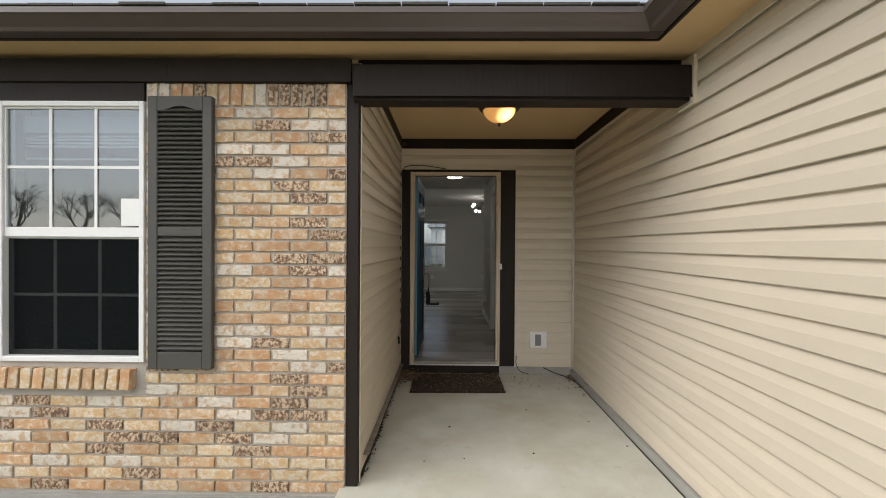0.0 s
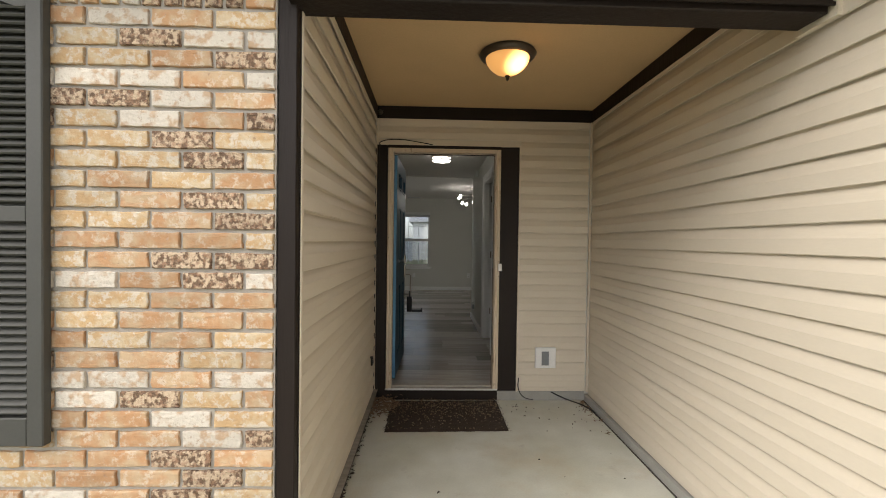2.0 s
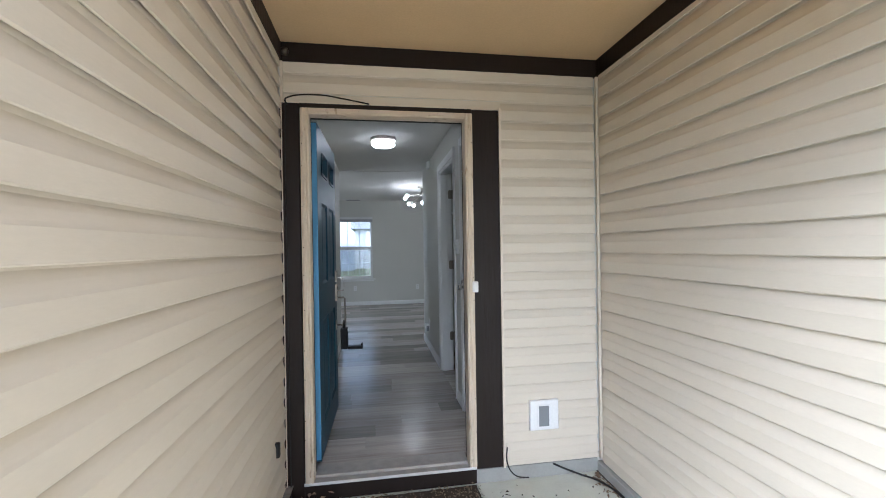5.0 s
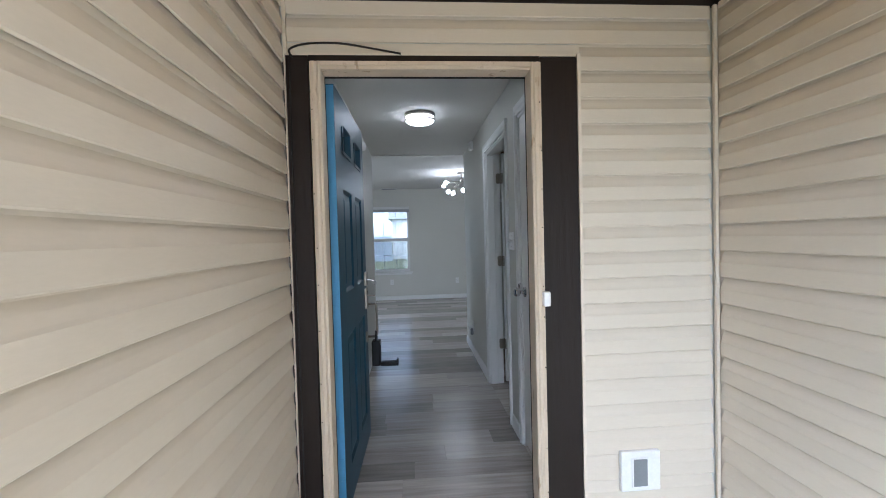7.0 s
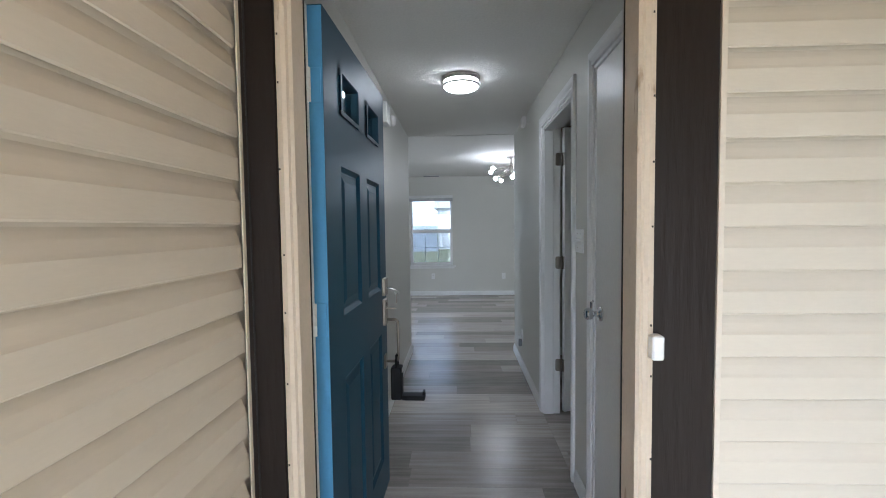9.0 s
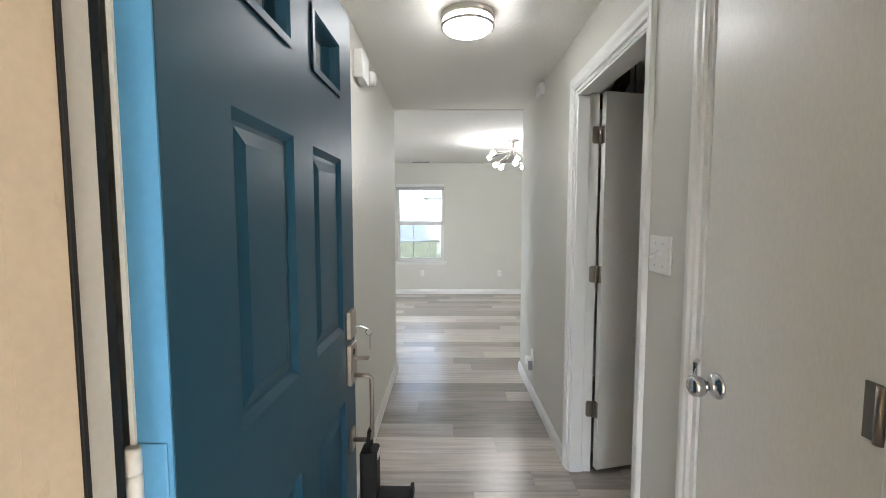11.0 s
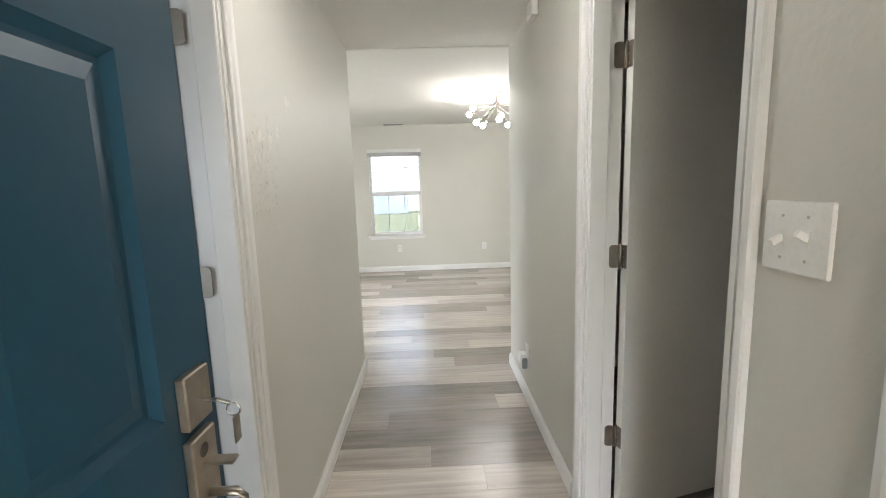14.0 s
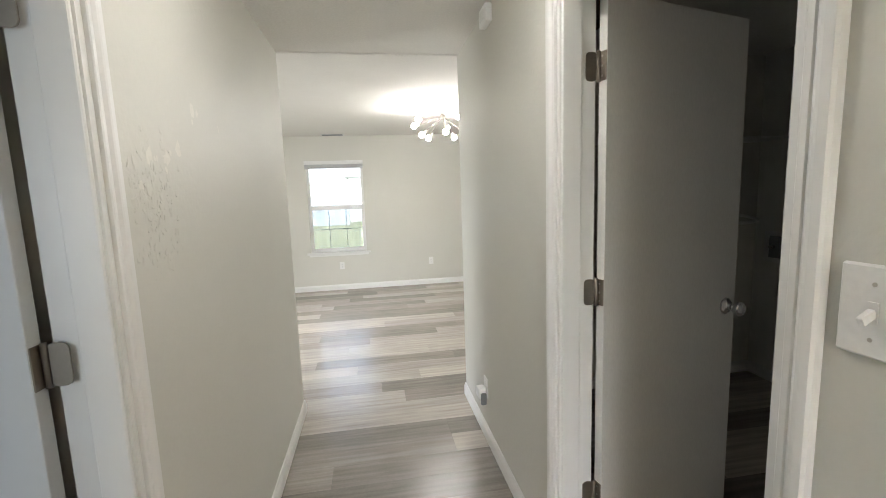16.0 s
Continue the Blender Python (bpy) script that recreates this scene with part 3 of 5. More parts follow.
for xs, d in ((JX0, -1), (JX1, 1)):
    for z in [0.30 + 0.19 * i for i in range(10)]:
        x = xs + d * (0.038 + NH.uniform(-0.003, 0.004))
        z += NH.uniform(-0.05, 0.05)
        part("nail_hole", boxes((x - 0.002, x + 0.002, BACK - 0.0345, BACK - 0.0325, z - 0.0025, z + 0.0025)), M["bark"], fr)
part("head_mould", boxes((JX0, JX1, BACK - 0.034, BACK - 0.002, JTOP + 0.012, 2.162), (JX0, JX1, BACK - 0.026, BACK - 0.002, JTOP, JTOP + 0.012)), M["cream"], fr)
for d, x in ((-1, JX0), (1, JX1)):
    jamb = part("jamb", boxes((*sorted((x, x + d * 0.028)), BACK - 0.001, BACK + 0.058, 0.10, JTOP + 0.02), bevel=0.0015), M["cream"], fr, "cream outer jamb")
    part("rabbet", boxes((*sorted((x + d * 0.013, x + d * 0.0275)), BACK + 0.058, BACK + 0.113, 0.10, JTOP + 0.02), bevel=0.0015), M["jamb_cream"], jamb, "pale inner jamb")
    part("weatherstrip", boxes((*sorted((x - d * 0.002, x + d * 0.012)), BACK + 0.0585, BACK + 0.0635, 0.12, JTOP - 0.001)), M["black_rubber"], jamb, "dark weatherstrip")
part("gasket", boxes((JX0 - 0.0285, JX0 - 0.0235, BACK + 0.1135, BACK + 0.138, 0.12, JTOP + 0.012)), M["black_rubber"], fr, "black gasket in the hinge gap")
part("head_jamb", boxes((JX0, JX1, BACK, BACK + 0.058, JTOP, JTOP + 0.02), (JX0 - 0.012, JX1 + 0.012, BACK + 0.058, BACK + 0.125, JTOP + 0.016, JTOP + 0.028)), M["cream"], fr)
part("head_stop", boxes((JX0, JX1, BACK + 0.0585, BACK + 0.067, JTOP - 0.005, JTOP + 0.012)), M["black_rubber"], fr, "dark weatherstrip")
strike = part("strike_plate", boxes((JX1 + 0.0118, JX1 + 0.0128, BACK + 0.070, BACK + 0.104, 1.03, 1.12)), M["nickel"], fr, "worn strike plate")
part("latch_hole", boxes((JX1 + 0.0112, JX1 + 0.0119, BACK + 0.078, BACK + 0.096, 1.055, 1.095)), M["black_plastic"], strike)
part("threshold_lip", boxes((JX0 - 0.052, JX1 + 0.041, BACK - 0.036, BACK - 0.0302, 0.090, 0.106), bevel=0.002), M["aluminium"], fr, "bright aluminium lip")
part("threshold", boxes((JX0 - 0.05, JX1 + 0.04, BACK - 0.03, BACK + 0.02, 0.092, 0.104), (JX0, JX1, BACK + 0.02, BACK + 0.145, 0.06, 0.118), bevel=0.003), M["threshold"], fr, "scuffed aluminium threshold")
part("strike_box", boxes((JX1 + 0.030, JX1 + 0.060, BACK - 0.062, BACK - 0.026, 1.125, 1.187), bevel=0.004), M["plate_white"], fr, "small white plastic sensor box")

LEAF_W, LEAF_Z0, LEAF_Z1, LEAF_T = 0.905, 0.125, 2.140, 0.045
def panel_door_leaf(mat_face):
    """Leaf along +x from the hinge, its outer face towards -y; sunken panels with raised fields and two openings on top."""
    bm = bmesh.new()
    xs = [(0.160, 0.409), (0.529, 0.772)]
    zs = [(0.30, 0.945), (1.165, 1.68), (1.855, 2.015)]
    gx = [0, xs[0][0], xs[0][1], xs[1][0], xs[1][1], LEAF_W]
    gz = [LEAF_Z0, zs[0][0], zs[0][1], zs[1][0], zs[1][1], zs[2][0], zs[2][1], LEAF_Z1]
    for side in (0, 1):
        y0 = 0.0 if side == 0 else LEAF_T
        s = 1 if side == 0 else -1
        def P(x, d, z):
            return bm.verts.new((x, y0 + s * d, z))
        for i in range(5):
            for j in range(7):
                hole = i in (1, 3) and j in (1, 3, 5)
                a, b, c, d = gx[i], gx[i + 1], gz[j], gz[j + 1]
                if not hole:
                    bm.faces.new([P(a, 0, c), P(b, 0, c), P(b, 0, d), P(a, 0, d)])
                    continue
                steps = [(0, 0), (0.006, 0.004), (0.016, 0.011), (0.025, 0.011), (0.050, 0.004)] if j != 5 else [(0, -0.006), (0.016, -0.006), (0.020, 0.0), (0.024, 0.0225)]
                rings = [[P(a + k, q, c + k), P(b - k, q, c + k), P(b - k, q, d - k), P(a + k, q, d - k)] for k, q in steps]
                for r0, r1 in zip(rings, rings[1:]):
                    for e in range(4):
                        bm.faces.new((r0[e], r0[(e + 1) % 4], r1[(e + 1) % 4], r1[e]))
                if j != 5:
                    bm.faces.new(rings[-1])
    for a, b, c, d in ((0, 0, LEAF_Z0, LEAF_Z1), (LEAF_W, LEAF_W, LEAF_Z0, LEAF_Z1)):
        bm.faces.new([bm.verts.new(p) for p in ((a, 0, c), (a, LEAF_T, c), (a, LEAF_T, d), (a, 0, d))])
    for z in (LEAF_Z0, LEAF_Z1):
        bm.faces.new([bm.verts.new(p) for p in ((0, 0, z), (LEAF_W, 0, z), (LEAF_W, LEAF_T, z), (0, LEAF_T, z))])
    bmesh.ops.remove_doubles(bm, verts=bm.verts, dist=0.0002)
    return bm


front_door = tagged(new("front_door"), "open teal-blue panelled front door with two small top lights", "door")
front_door.matrix_basis = pose(-0.412, 4.70, 0, 0, 0, 88.5)
part("leaf", panel_door_leaf(M["door_blue"]), M["door_blue"], front_door)
part("hinge_edge", boxes((-0.003, -0.0005, 0.001, LEAF_T - 0.001, LEAF_Z0 + 0.01, LEAF_Z1 - 0.005)), M["edge_blue_daylit"], front_door, "blue door edge, lightened as if daylit")
part("weather_strip", boxes((-0.006, -0.0005, LEAF_T, LEAF_T + 0.006, LEAF_Z0, LEAF_Z1)), M["plate_white"], front_door, "white weatherstrip edge")
for x0, x1 in ((0.160, 0.409), (0.529, 0.772)):
    o = part("pane", boxes((x0 + 0.02, x1 - 0.02, 0.0205, 0.0245, 1.875, 1.995)), M["glass"], front_door, "window glass light")
    o.visible_shadow = False
for z in (0.36, 1.185, 1.90):
    # Hinge leaf takes the same daylight-lightened blue.
    h = part("hinge", boxes((-0.0065, -0.003, 0.006, LEAF_T - 0.002, z - 0.052, z + 0.052), bevel=0.001), M["edge_blue_daylit"], front_door, "painted-over hinge leaf")
    part("knuckle", lathe([(0.0100, z - 0.05), (0.0100, z - 0.018), (0.0075, z - 0.017), (0.0100, z - 0.016), (0.0100, z + 0.016), (0.0075, z + 0.017), (0.0100, z + 0.018), (0.0100, z + 0.05)], 12, "z", (-0.011, LEAF_T, 0)), M["plate_white"], h, "white-painted knuckle", smooth=True)
# lockset on the outer face near the free edge
HX, HZ = LEAF_W - 0.070, -0.026
dead = part("deadbolt_plate", boxes((HX - 0.034, HX + 0.034, -0.016, 0.0, 1.154 + HZ, 1.242 + HZ), bevel=0.0025), M["aged_nickel"], front_door, "tarnished nickel deadbolt plate")
part("key", tube([(HX + 0.004, -0.016, 1.190 + HZ), (HX + 0.006, -0.040, 1.189 + HZ), (HX + 0.010, -0.058, 1.180 + HZ)], 0.0035, 8), M["chrome"], dead)
ring = [(HX + 0.012, -0.062 - 0.011 * math.sin(a * math.pi / 8), 1.168 + HZ + 0.011 * math.cos(a * math.pi / 8)) for a in range(17)]
part("key_ring", tube(ring, 0.0016, 6), M["chrome"], dead, smooth=True)
part("key_tag", boxes((HX + 0.002, HX + 0.022, -0.066, -0.063, 1.112 + HZ, 1.158 + HZ), bevel=0.001), M["aged_nickel"], dead, "worn metal key tag")
grip = part("handle_plate", boxes((HX - 0.034, HX + 0.034, -0.016, 0.0, 1.005 + HZ, 1.136 + HZ), bevel=0.0025), M["aged_nickel"], front_door, "tarnished nickel handle plate")
part("keyhole", lathe([(0.009, -0.0175), (0.012, -0.016)], 14, "y", (HX - 0.004, 0, 1.108 + HZ)), M["bark"], grip)
part("thumb_latch", boxes((HX - 0.012, HX + 0.012, -0.064, -0.010, 1.084 + HZ, 1.090 + HZ), bevel=0.002), M["aged_nickel"], grip)
part("pull_handle", tube([(HX, -0.010, 1.030 + HZ), (HX, -0.060, 1.030 + HZ), (HX, -0.070, 1.020 + HZ), (HX, -0.071, 0.91), (HX, -0.070, 0.800), (HX, -0.060, 0.789), (HX, -0.008, 0.789)], 0.0075, 10), M["hinge_metal"], grip, "dull metal pull handle", smooth=True)
part("lower_plate", boxes((HX - 0.024, HX + 0.024, -0.010, 0.0, 0.755, 0.825), bevel=0.003), M["aged_nickel"], front_door)
part("latch_edge", boxes((LEAF_W, LEAF_W + 0.002, 0.010, 0.035, 1.060, 1.120)), M["nickel"], front_door)
# lock box
lb = thing("lock_box", "black key lock box hanging on the front door handle", "lock box")
lb.matrix_basis = pose(-0.335, 5.528, 0, 0, 0, 88.5)
part("body", boxes((-0.035, 0.035, -0.035, 0.02, 0.60, 0.765), bevel=0.008, seg=2), M["black_plastic"], lb)
part("shackle", tube([(-0.022, -0.008, 0.76), (-0.022, -0.008, 0.80), (-0.012, -0.008, 0.822), (0.012, -0.008, 0.822), (0.022, -0.008, 0.80), (0.022, -0.008, 0.76)], 0.007, 8), M["black_plastic"], lb, smooth=True)
part("cover_flap", boxes((-0.03, 0.03, -0.15, -0.035, 0.598, 0.620), (-0.02, 0.02, -0.15, -0.138, 0.62, 0.64), bevel=0.003), M["black_plastic"], lb)
part("badge", boxes((-0.018, 0.018, -0.037, -0.035, 0.735, 0.757)), M["plate_white"], lb, "pale sticker")

# ---- inner doors ----
CAS = [(0, 0), (0.010, 0.0), (0.0125, 0.004), (0.0125, 0.018), (0.0095, 0.021), (0.0165, 0.034), (0.0178, 0.042), (0.0178, 0.061), (0.013, 0.066), (0, 0.066)]
def casing(x, side, y0, y1, ztop, name, near=1.0, far=1.0, stop=True):
    """Casing round a doorway in a wall along y; side is the way it faces (+1 or -1 in x)."""
    ob = tagged(new(name), "white moulded door casing and jamb, thickly painted", "door frame", "", "structure")
    for yy, d in ((y0, -1), (y1, 1)):
        bm = bmesh.new()
        w = near if d < 0 else far
        a = [bm.verts.new((x + side * o, yy + d * u * w, FLOOR)) for o, u in CAS]
        b = [bm.verts.new((x + side * o, yy + d * u * w, ztop + u)) for o, u in CAS]
        for i in range(len(CAS)):
            bm.faces.new((a[i], a[(i + 1) % len(CAS)], b[(i + 1) % len(CAS)], b[i]))
        bm.faces.new(a), bm.faces.new(b)
        part("casing_side", bm, M["white_paint"], ob)
    bm = bmesh.new()
    a = [bm.verts.new((x + side * o, y0 - u * near, ztop + u)) for o, u in CAS]
    b = [bm.verts.new((x + side * o, y1 + u * far, ztop + u)) for o, u in CAS]
    for i in range(len(CAS)):
        bm.faces.new((a[i], a[(i + 1) % len(CAS)], b[(i + 1) % len(CAS)], b[i]))
    bm.faces.new(a), bm.faces.new(b)
    part("casing_head", bm, M["white_paint"], ob)
    xa, xb = sorted((x, x - side * T))
    part("jamb", boxes((xa - 0.001, xb + 0.001, y0 - 0.001, y0 + 0.018, FLOOR, ztop)), M["white_paint"], ob)
    part("jamb", boxes((xa - 0.001, xb + 0.001, y1 - 0.018, y1 + 0.001, FLOOR, ztop)), M["white_paint"], ob)
    part("head_jamb", boxes((xa - 0.001, xb + 0.001, y0 + 0.018, y1 - 0.018, ztop - 0.018, ztop + 0.001)), M["white_paint"], ob)
    if stop:
        xa, xb = sorted((x - side * 0.004, x - side * 0.070))
        part("stop", boxes((xa, xb, y0 + 0.0175, y0 + 0.029, FLOOR, ztop - 0.030), bevel=0.003), M["white_paint"], ob)
        part("stop", boxes((xa, xb, y1 - 0.029, y1 - 0.0175, FLOOR, ztop - 0.030), bevel=0.003), M["white_paint"], ob)
        part("head_stop", boxes((xa, xb, y0 + 0.0175, y1 - 0.0175, ztop - 0.029, ztop - 0.0175), bevel=0.003), M["white_paint"], ob)
    return ob


def rounded_plate(x0, x1, y0, y1, z0, z1, r=0.014):
    """A plate across y with rounded corners."""
    bm = bmesh.new()
    ring = []
    for cx, cz, a0 in ((x1 - r, z1 - r, 0), (x0 + r, z1 - r, 90), (x0 + r, z0 + r, 180), (x1 - r, z0 + r, 270)):
        ring += [(cx + r * math.cos(radians(a0 + k * 22.5)), cz + r * math.sin(radians(a0 + k * 22.5))) for k in range(5)]
    a = [bm.verts.new((x, y0, z)) for x, z in ring]
    b = [bm.verts.new((x, y1, z)) for x, z in ring]
    for i in range(len(ring)):
        bm.faces.new((a[i], a[(i + 1) % len(ring)], b[(i + 1) % len(ring)], b[i]))
    bm.faces.new(a), bm.faces.new(b)
    return bm


# laundry doorway
casing(HALL_R, -1, RD0, RD1, DTOP, "door_frame_laundry", near=0.74, far=0.85)
lau = tagged(new("laundry_door"), "white flush laundry door standing open inward", "door")
lau.matrix_basis = pose(HALL_R + T + 0.012, RD1 - 0.014, 0, 0, 0, 14.0)
part("leaf", boxes((0.004, 0.69, -0.035, 0.0, 0.125, 2.158), bevel=0.0015), M["door_white"], lau)


def door_knob(parent, x, y, z, s):
    pr = [(0.033, 0), (0.033, 0.004), (0.028, 0.009), (0.013, 0.012), (0.012, 0.030), (0.022, 0.038), (0.027, 0.050), (0.026, 0.062), (0.018, 0.069), (0.004, 0.070)]
    return part("knob", lathe([(r, y + s * h) for r, h in pr], 24, "y", (x, 0, z)), M["chrome"], parent, "chrome round knob", smooth=True)


door_knob(lau, 0.635, -0.035, 1.075, -1)
door_knob(lau, 0.635, 0.0, 1.075, 1)


def edge_hinge(parent, z):
    """A butt hinge: one leaf let into the edge of the door, the other on the jamb, the knuckle between."""
    h = part("hinge", boxes((0.001, 0.0045, -0.034, -0.002, z - 0.045, z + 0.045), bevel=0.001), M["hinge_metal"], parent, "brushed metal butt hinge")
    bm = rounded_plate(-0.045, -0.006, -0.006, -0.001, z - 0.045, z + 0.045)
    bmesh.ops.rotate(bm, verts=bm.verts, matrix=Euler((0, 0, radians(-14))).to_matrix())
    part("jamb_leaf", bm, M["hinge_metal"], h)
    part("knuckle", lathe([(0.0065, z - 0.047), (0.0065, z + 0.047)], 12, "z", (-0.004, -0.007, 0)), M["hinge_metal"], h, smooth=True)
    for k in (-0.03, 0, 0.03):
        part("screw", lathe([(0.004, 0.0003), (0.003, 0.0010)], 8, "x", (0, -0.018, z + k)), M["nickel"], h)
    return h


for z in (0.46, 1.205, 1.94):
    edge_hinge(lau, z)
# front room doorway and its door
casing(HALL_L, 1, LD0, LD1, DTOP, "door_frame_bedroom", far=0.64)
bed = tagged(new("bedroom_door"), "white flush door of the front room standing open", "door")
bed.matrix_basis = pose(HALL_L - T - 0.014, LD1 - 0.024, 0, 0, 0, 180 - 3.0)
part("leaf", boxes((0.004, 0.755, 0.0, 0.035, 0.125, 2.158), bevel=0.0015), M["white_paint"], bed)
door_knob(bed, 0.70, 0.035, 1.03, 1)
for z in (0.46, 1.24, 1.93):
    h = part("hinge", boxes((0.001, 0.0045, 0.002, 0.034, z - 0.045, z + 0.045), bevel=0.001), M["hinge_metal"], bed, "brushed metal butt hinge")
    part("jamb_leaf", rounded_plate(-0.048, -0.006, 0.001, 0.006, z - 0.045, z + 0.045), M["hinge_metal"], h)
    part("knuckle", lathe([(0.0065, z - 0.047), (0.0065, z + 0.047)], 12, "z", (-0.004, 0.007, 0)), M["hinge_metal"], h, smooth=True)
# closet
casing(HALL_R, -1, CD0, CD1, DTOP, "door_frame_closet", far=0.62, stop=False)
clo = tagged(new("closet_door"), "narrow white flush closet door, closed, with chrome knob", "door")
clo.matrix_basis = pose(HALL_R + 0.004, CD0 + 0.02, 0, 0, 0, 90.0)
part("leaf", boxes((0.001, CD1 - CD0 - 0.042, -0.035, 0.0, 0.125, 2.150), bevel=0.0015), M["door_white"], clo)
door_knob(clo, 0.400, 0.0, 1.085, 1)
part("catch", tube([(0.460, 0.012, 1.08), (0.460, 0.022, 1.09), (0.460, 0.022, 1.125), (0.465, 0.012, 1.13)], 0.006, 8), M["chrome"], clo, "small metal catch")
for z in (0.40, 1.20, 1.93):
    h = part("hinge", boxes((-0.03, -0.004, 0.0, 0.004, z - 0.047, z + 0.047), (0.0, 0.028, 0.0, 0.004, z - 0.047, z + 0.047)), M["hinge_metal"], clo, "brushed metal butt hinge")
    part("knuckle", lathe([(0.008, z - 0.047), (0.008, z + 0.047)], 12, "z", (-0.002, 0.006, 0)), M["hinge_metal"], h, smooth=True)

# ---- rear window and front window ----
def window(name, label, x0, x1, z0, z1, y, into, cols, mid, frame_w=0.03, low_mat=None, glass="glass", low_glass=None, w=0.008):
    """Single-hung window in a wall along x; into is the way indoors (+1 or -1 in y)."""
    ob = tagged(new(name), label, "window", "", "structure")
    d = into
    def yy(a, b):
        return tuple(sorted((y + d * a, y + d * b)))
    f = frame_w
    part("window_frame", boxes((x0, x0 + f, *yy(0.02, 0.10), z0, z1), (x1 - f, x1, *yy(0.02, 0.10), z0, z1), (x0 + f, x1 - f, *yy(0.02, 0.10), z0, z0 + f), (x0 + f, x1 - f, *yy(0.02, 0.10), z1 - f, z1), bevel=0.003), M["white_vinyl"], ob)
    s = 0.028
    up = part("upper_sash", boxes((x0 + f, x1 - f, *yy(0.035, 0.06), mid - 0.02, mid + 0.035), (x0 + f, x1 - f, *yy(0.035, 0.06), z1 - f - s * 0.4, z1 - f), (x0 + f, x0 + f + s * 0.35, *yy(0.035, 0.06), mid + 0.035, z1 - f), (x1 - f - s * 0.35, x1 - f, *yy(0.035, 0.06), mid + 0.035, z1 - f), bevel=0.002), M["white_vinyl"], ob)
    lo = part("lower_sash", boxes((x0 + f, x1 - f, *yy(0.062, 0.088), mid - 0.035, mid + 0.012), (x0 + f, x1 - f, *yy(0.062, 0.088), z0 + f, z0 + f + s), (x0 + f, x0 + f + s * 0.6, *yy(0.062, 0.088), z0 + f + s, mid - 0.035), (x1 - f - s * 0.6, x1 - f, *yy(0.062, 0.088), z0 + f + s, mid - 0.035), bevel=0.002), M["white_vinyl"], ob)
    p = part("pane", boxes((x0 + f, x1 - f, *yy(0.046, 0.049), mid + 0.03, z1 - f)), M[glass], up, "window glass")
    q = part("pane", boxes((x0 + f, x1 - f, *yy(0.074, 0.077), z0 + f + s, mid - 0.03)), M[low_glass or glass], lo, "window glass")
    p.visible_shadow = q.visible_shadow = False
    for i in range(1, cols):
        xm = x0 + f + (x1 - x0 - 2 * f) * i / cols
        part("muntin", boxes((xm - w, xm + w, *yy(0.0405, 0.0455), mid + 0.035, z1 - f)), M["white_vinyl"], up)
        part("muntin", boxes((xm - w, xm + w, *yy(0.068, 0.0735), z0 + f + s, mid - 0.035)), low_mat or M["white_vinyl"], lo)
    for a, b, par, q0, q1, mm in ((mid + 0.035, z1 - f, up, 0.040, 0.0455, M["white_vinyl"]), (z0 + f + s, mid - 0.035, lo, 0.0675, 0.0735, low_mat or M["white_vinyl"])):
        zm = (a + b) / 2
        part("muntin", boxes((x0 + f, x1 - f, *yy(q0, q1), zm - w, zm + w)), mm, par)
    return ob


w1 = window("window_1", "white vinyl grid window with dark insect screen below", WX0, WX1, WZ0, WZ1, FRONT - 0.028, 1, 3, 1.43, low_mat=M["white_vinyl"], glass="glass_front_dimmed", low_glass="glass_low_dimmed")
part("insect_screen", boxes((WX0 + 0.03, WX1 - 0.03, FRONT + 0.0300, FRONT + 0.0305, WZ0 + 0.03, 1.40)), M["screen"], w1, "dark insect screen")
pp = thing("paper_sticker", "white paper notice stuck on the window glass", "paper")
part("sheet", boxes((-1.93, -1.822, FRONT + 0.0105, FRONT + 0.0115, 1.475, 1.63)), M["paper"], pp)
bl = thing("window_blind", "white blind drawn up behind the window glass", "blind")
for i, z in enumerate((1.87, 1.945, 1.965, 1.985, 2.005)):
    part("slat", boxes((WX0 + 0.03, WX1 - 0.03, FRONT + 0.125, FRONT + 0.155, z, z + 0.012)), M["blind"], bl)
part("headrail", boxes((WX0 + 0.03, WX1 - 0.03, FRONT + 0.115, FRONT + 0.16, 2.03, 2.13)), M["blind"], bl)
w2 = window("window_2", "white vinyl grid window looking on the back lawn", W2X0, W2X1, W2Z0, W2Z1, FAR + 0.15, -1, 3, 1.40, glass="glass_rear_dimmed", w=0.0045)
part("window_sill", boxes((W2X0 - 0.06, W2X1 + 0.06, FAR - 0.03, FAR + 0.06, W2Z0 - 0.03, W2Z0), bevel=0.004), M["white_paint"], w2)
part("apron", boxes((W2X0 - 0.03, W2X1 + 0.03, FAR - 0.010, FAR - 0.001, W2Z0 - 0.06, W2Z0 - 0.03)), M["white_paint"], w2)
b2 = thing("mini_blind", "white mini blind drawn up at the window head", "blind")
part("headrail", boxes((W2X0 - 0.012, W2X1 + 0.012, FAR - 0.045, FAR - 0.002, W2Z1 - 0.045, W2Z1 + 0.008), bevel=0.003), M["blind"], b2)
for i in range(9):
    part("slat", boxes((W2X0 - 0.008, W2X1 + 0.008, FAR - 0.035, FAR - 0.01, W2Z1 - 0.0515 - i * 0.0052, W2Z1 - 0.0467 - i * 0.0052)), M["blind_backlit"], b2)
part("bottom_rail", boxes((W2X0 - 0.008, W2X1 + 0.008, FAR - 0.037, FAR - 0.008, W2Z1 - 0.110, W2Z1 - 0.0945)), M["blind_backlit"], b2)
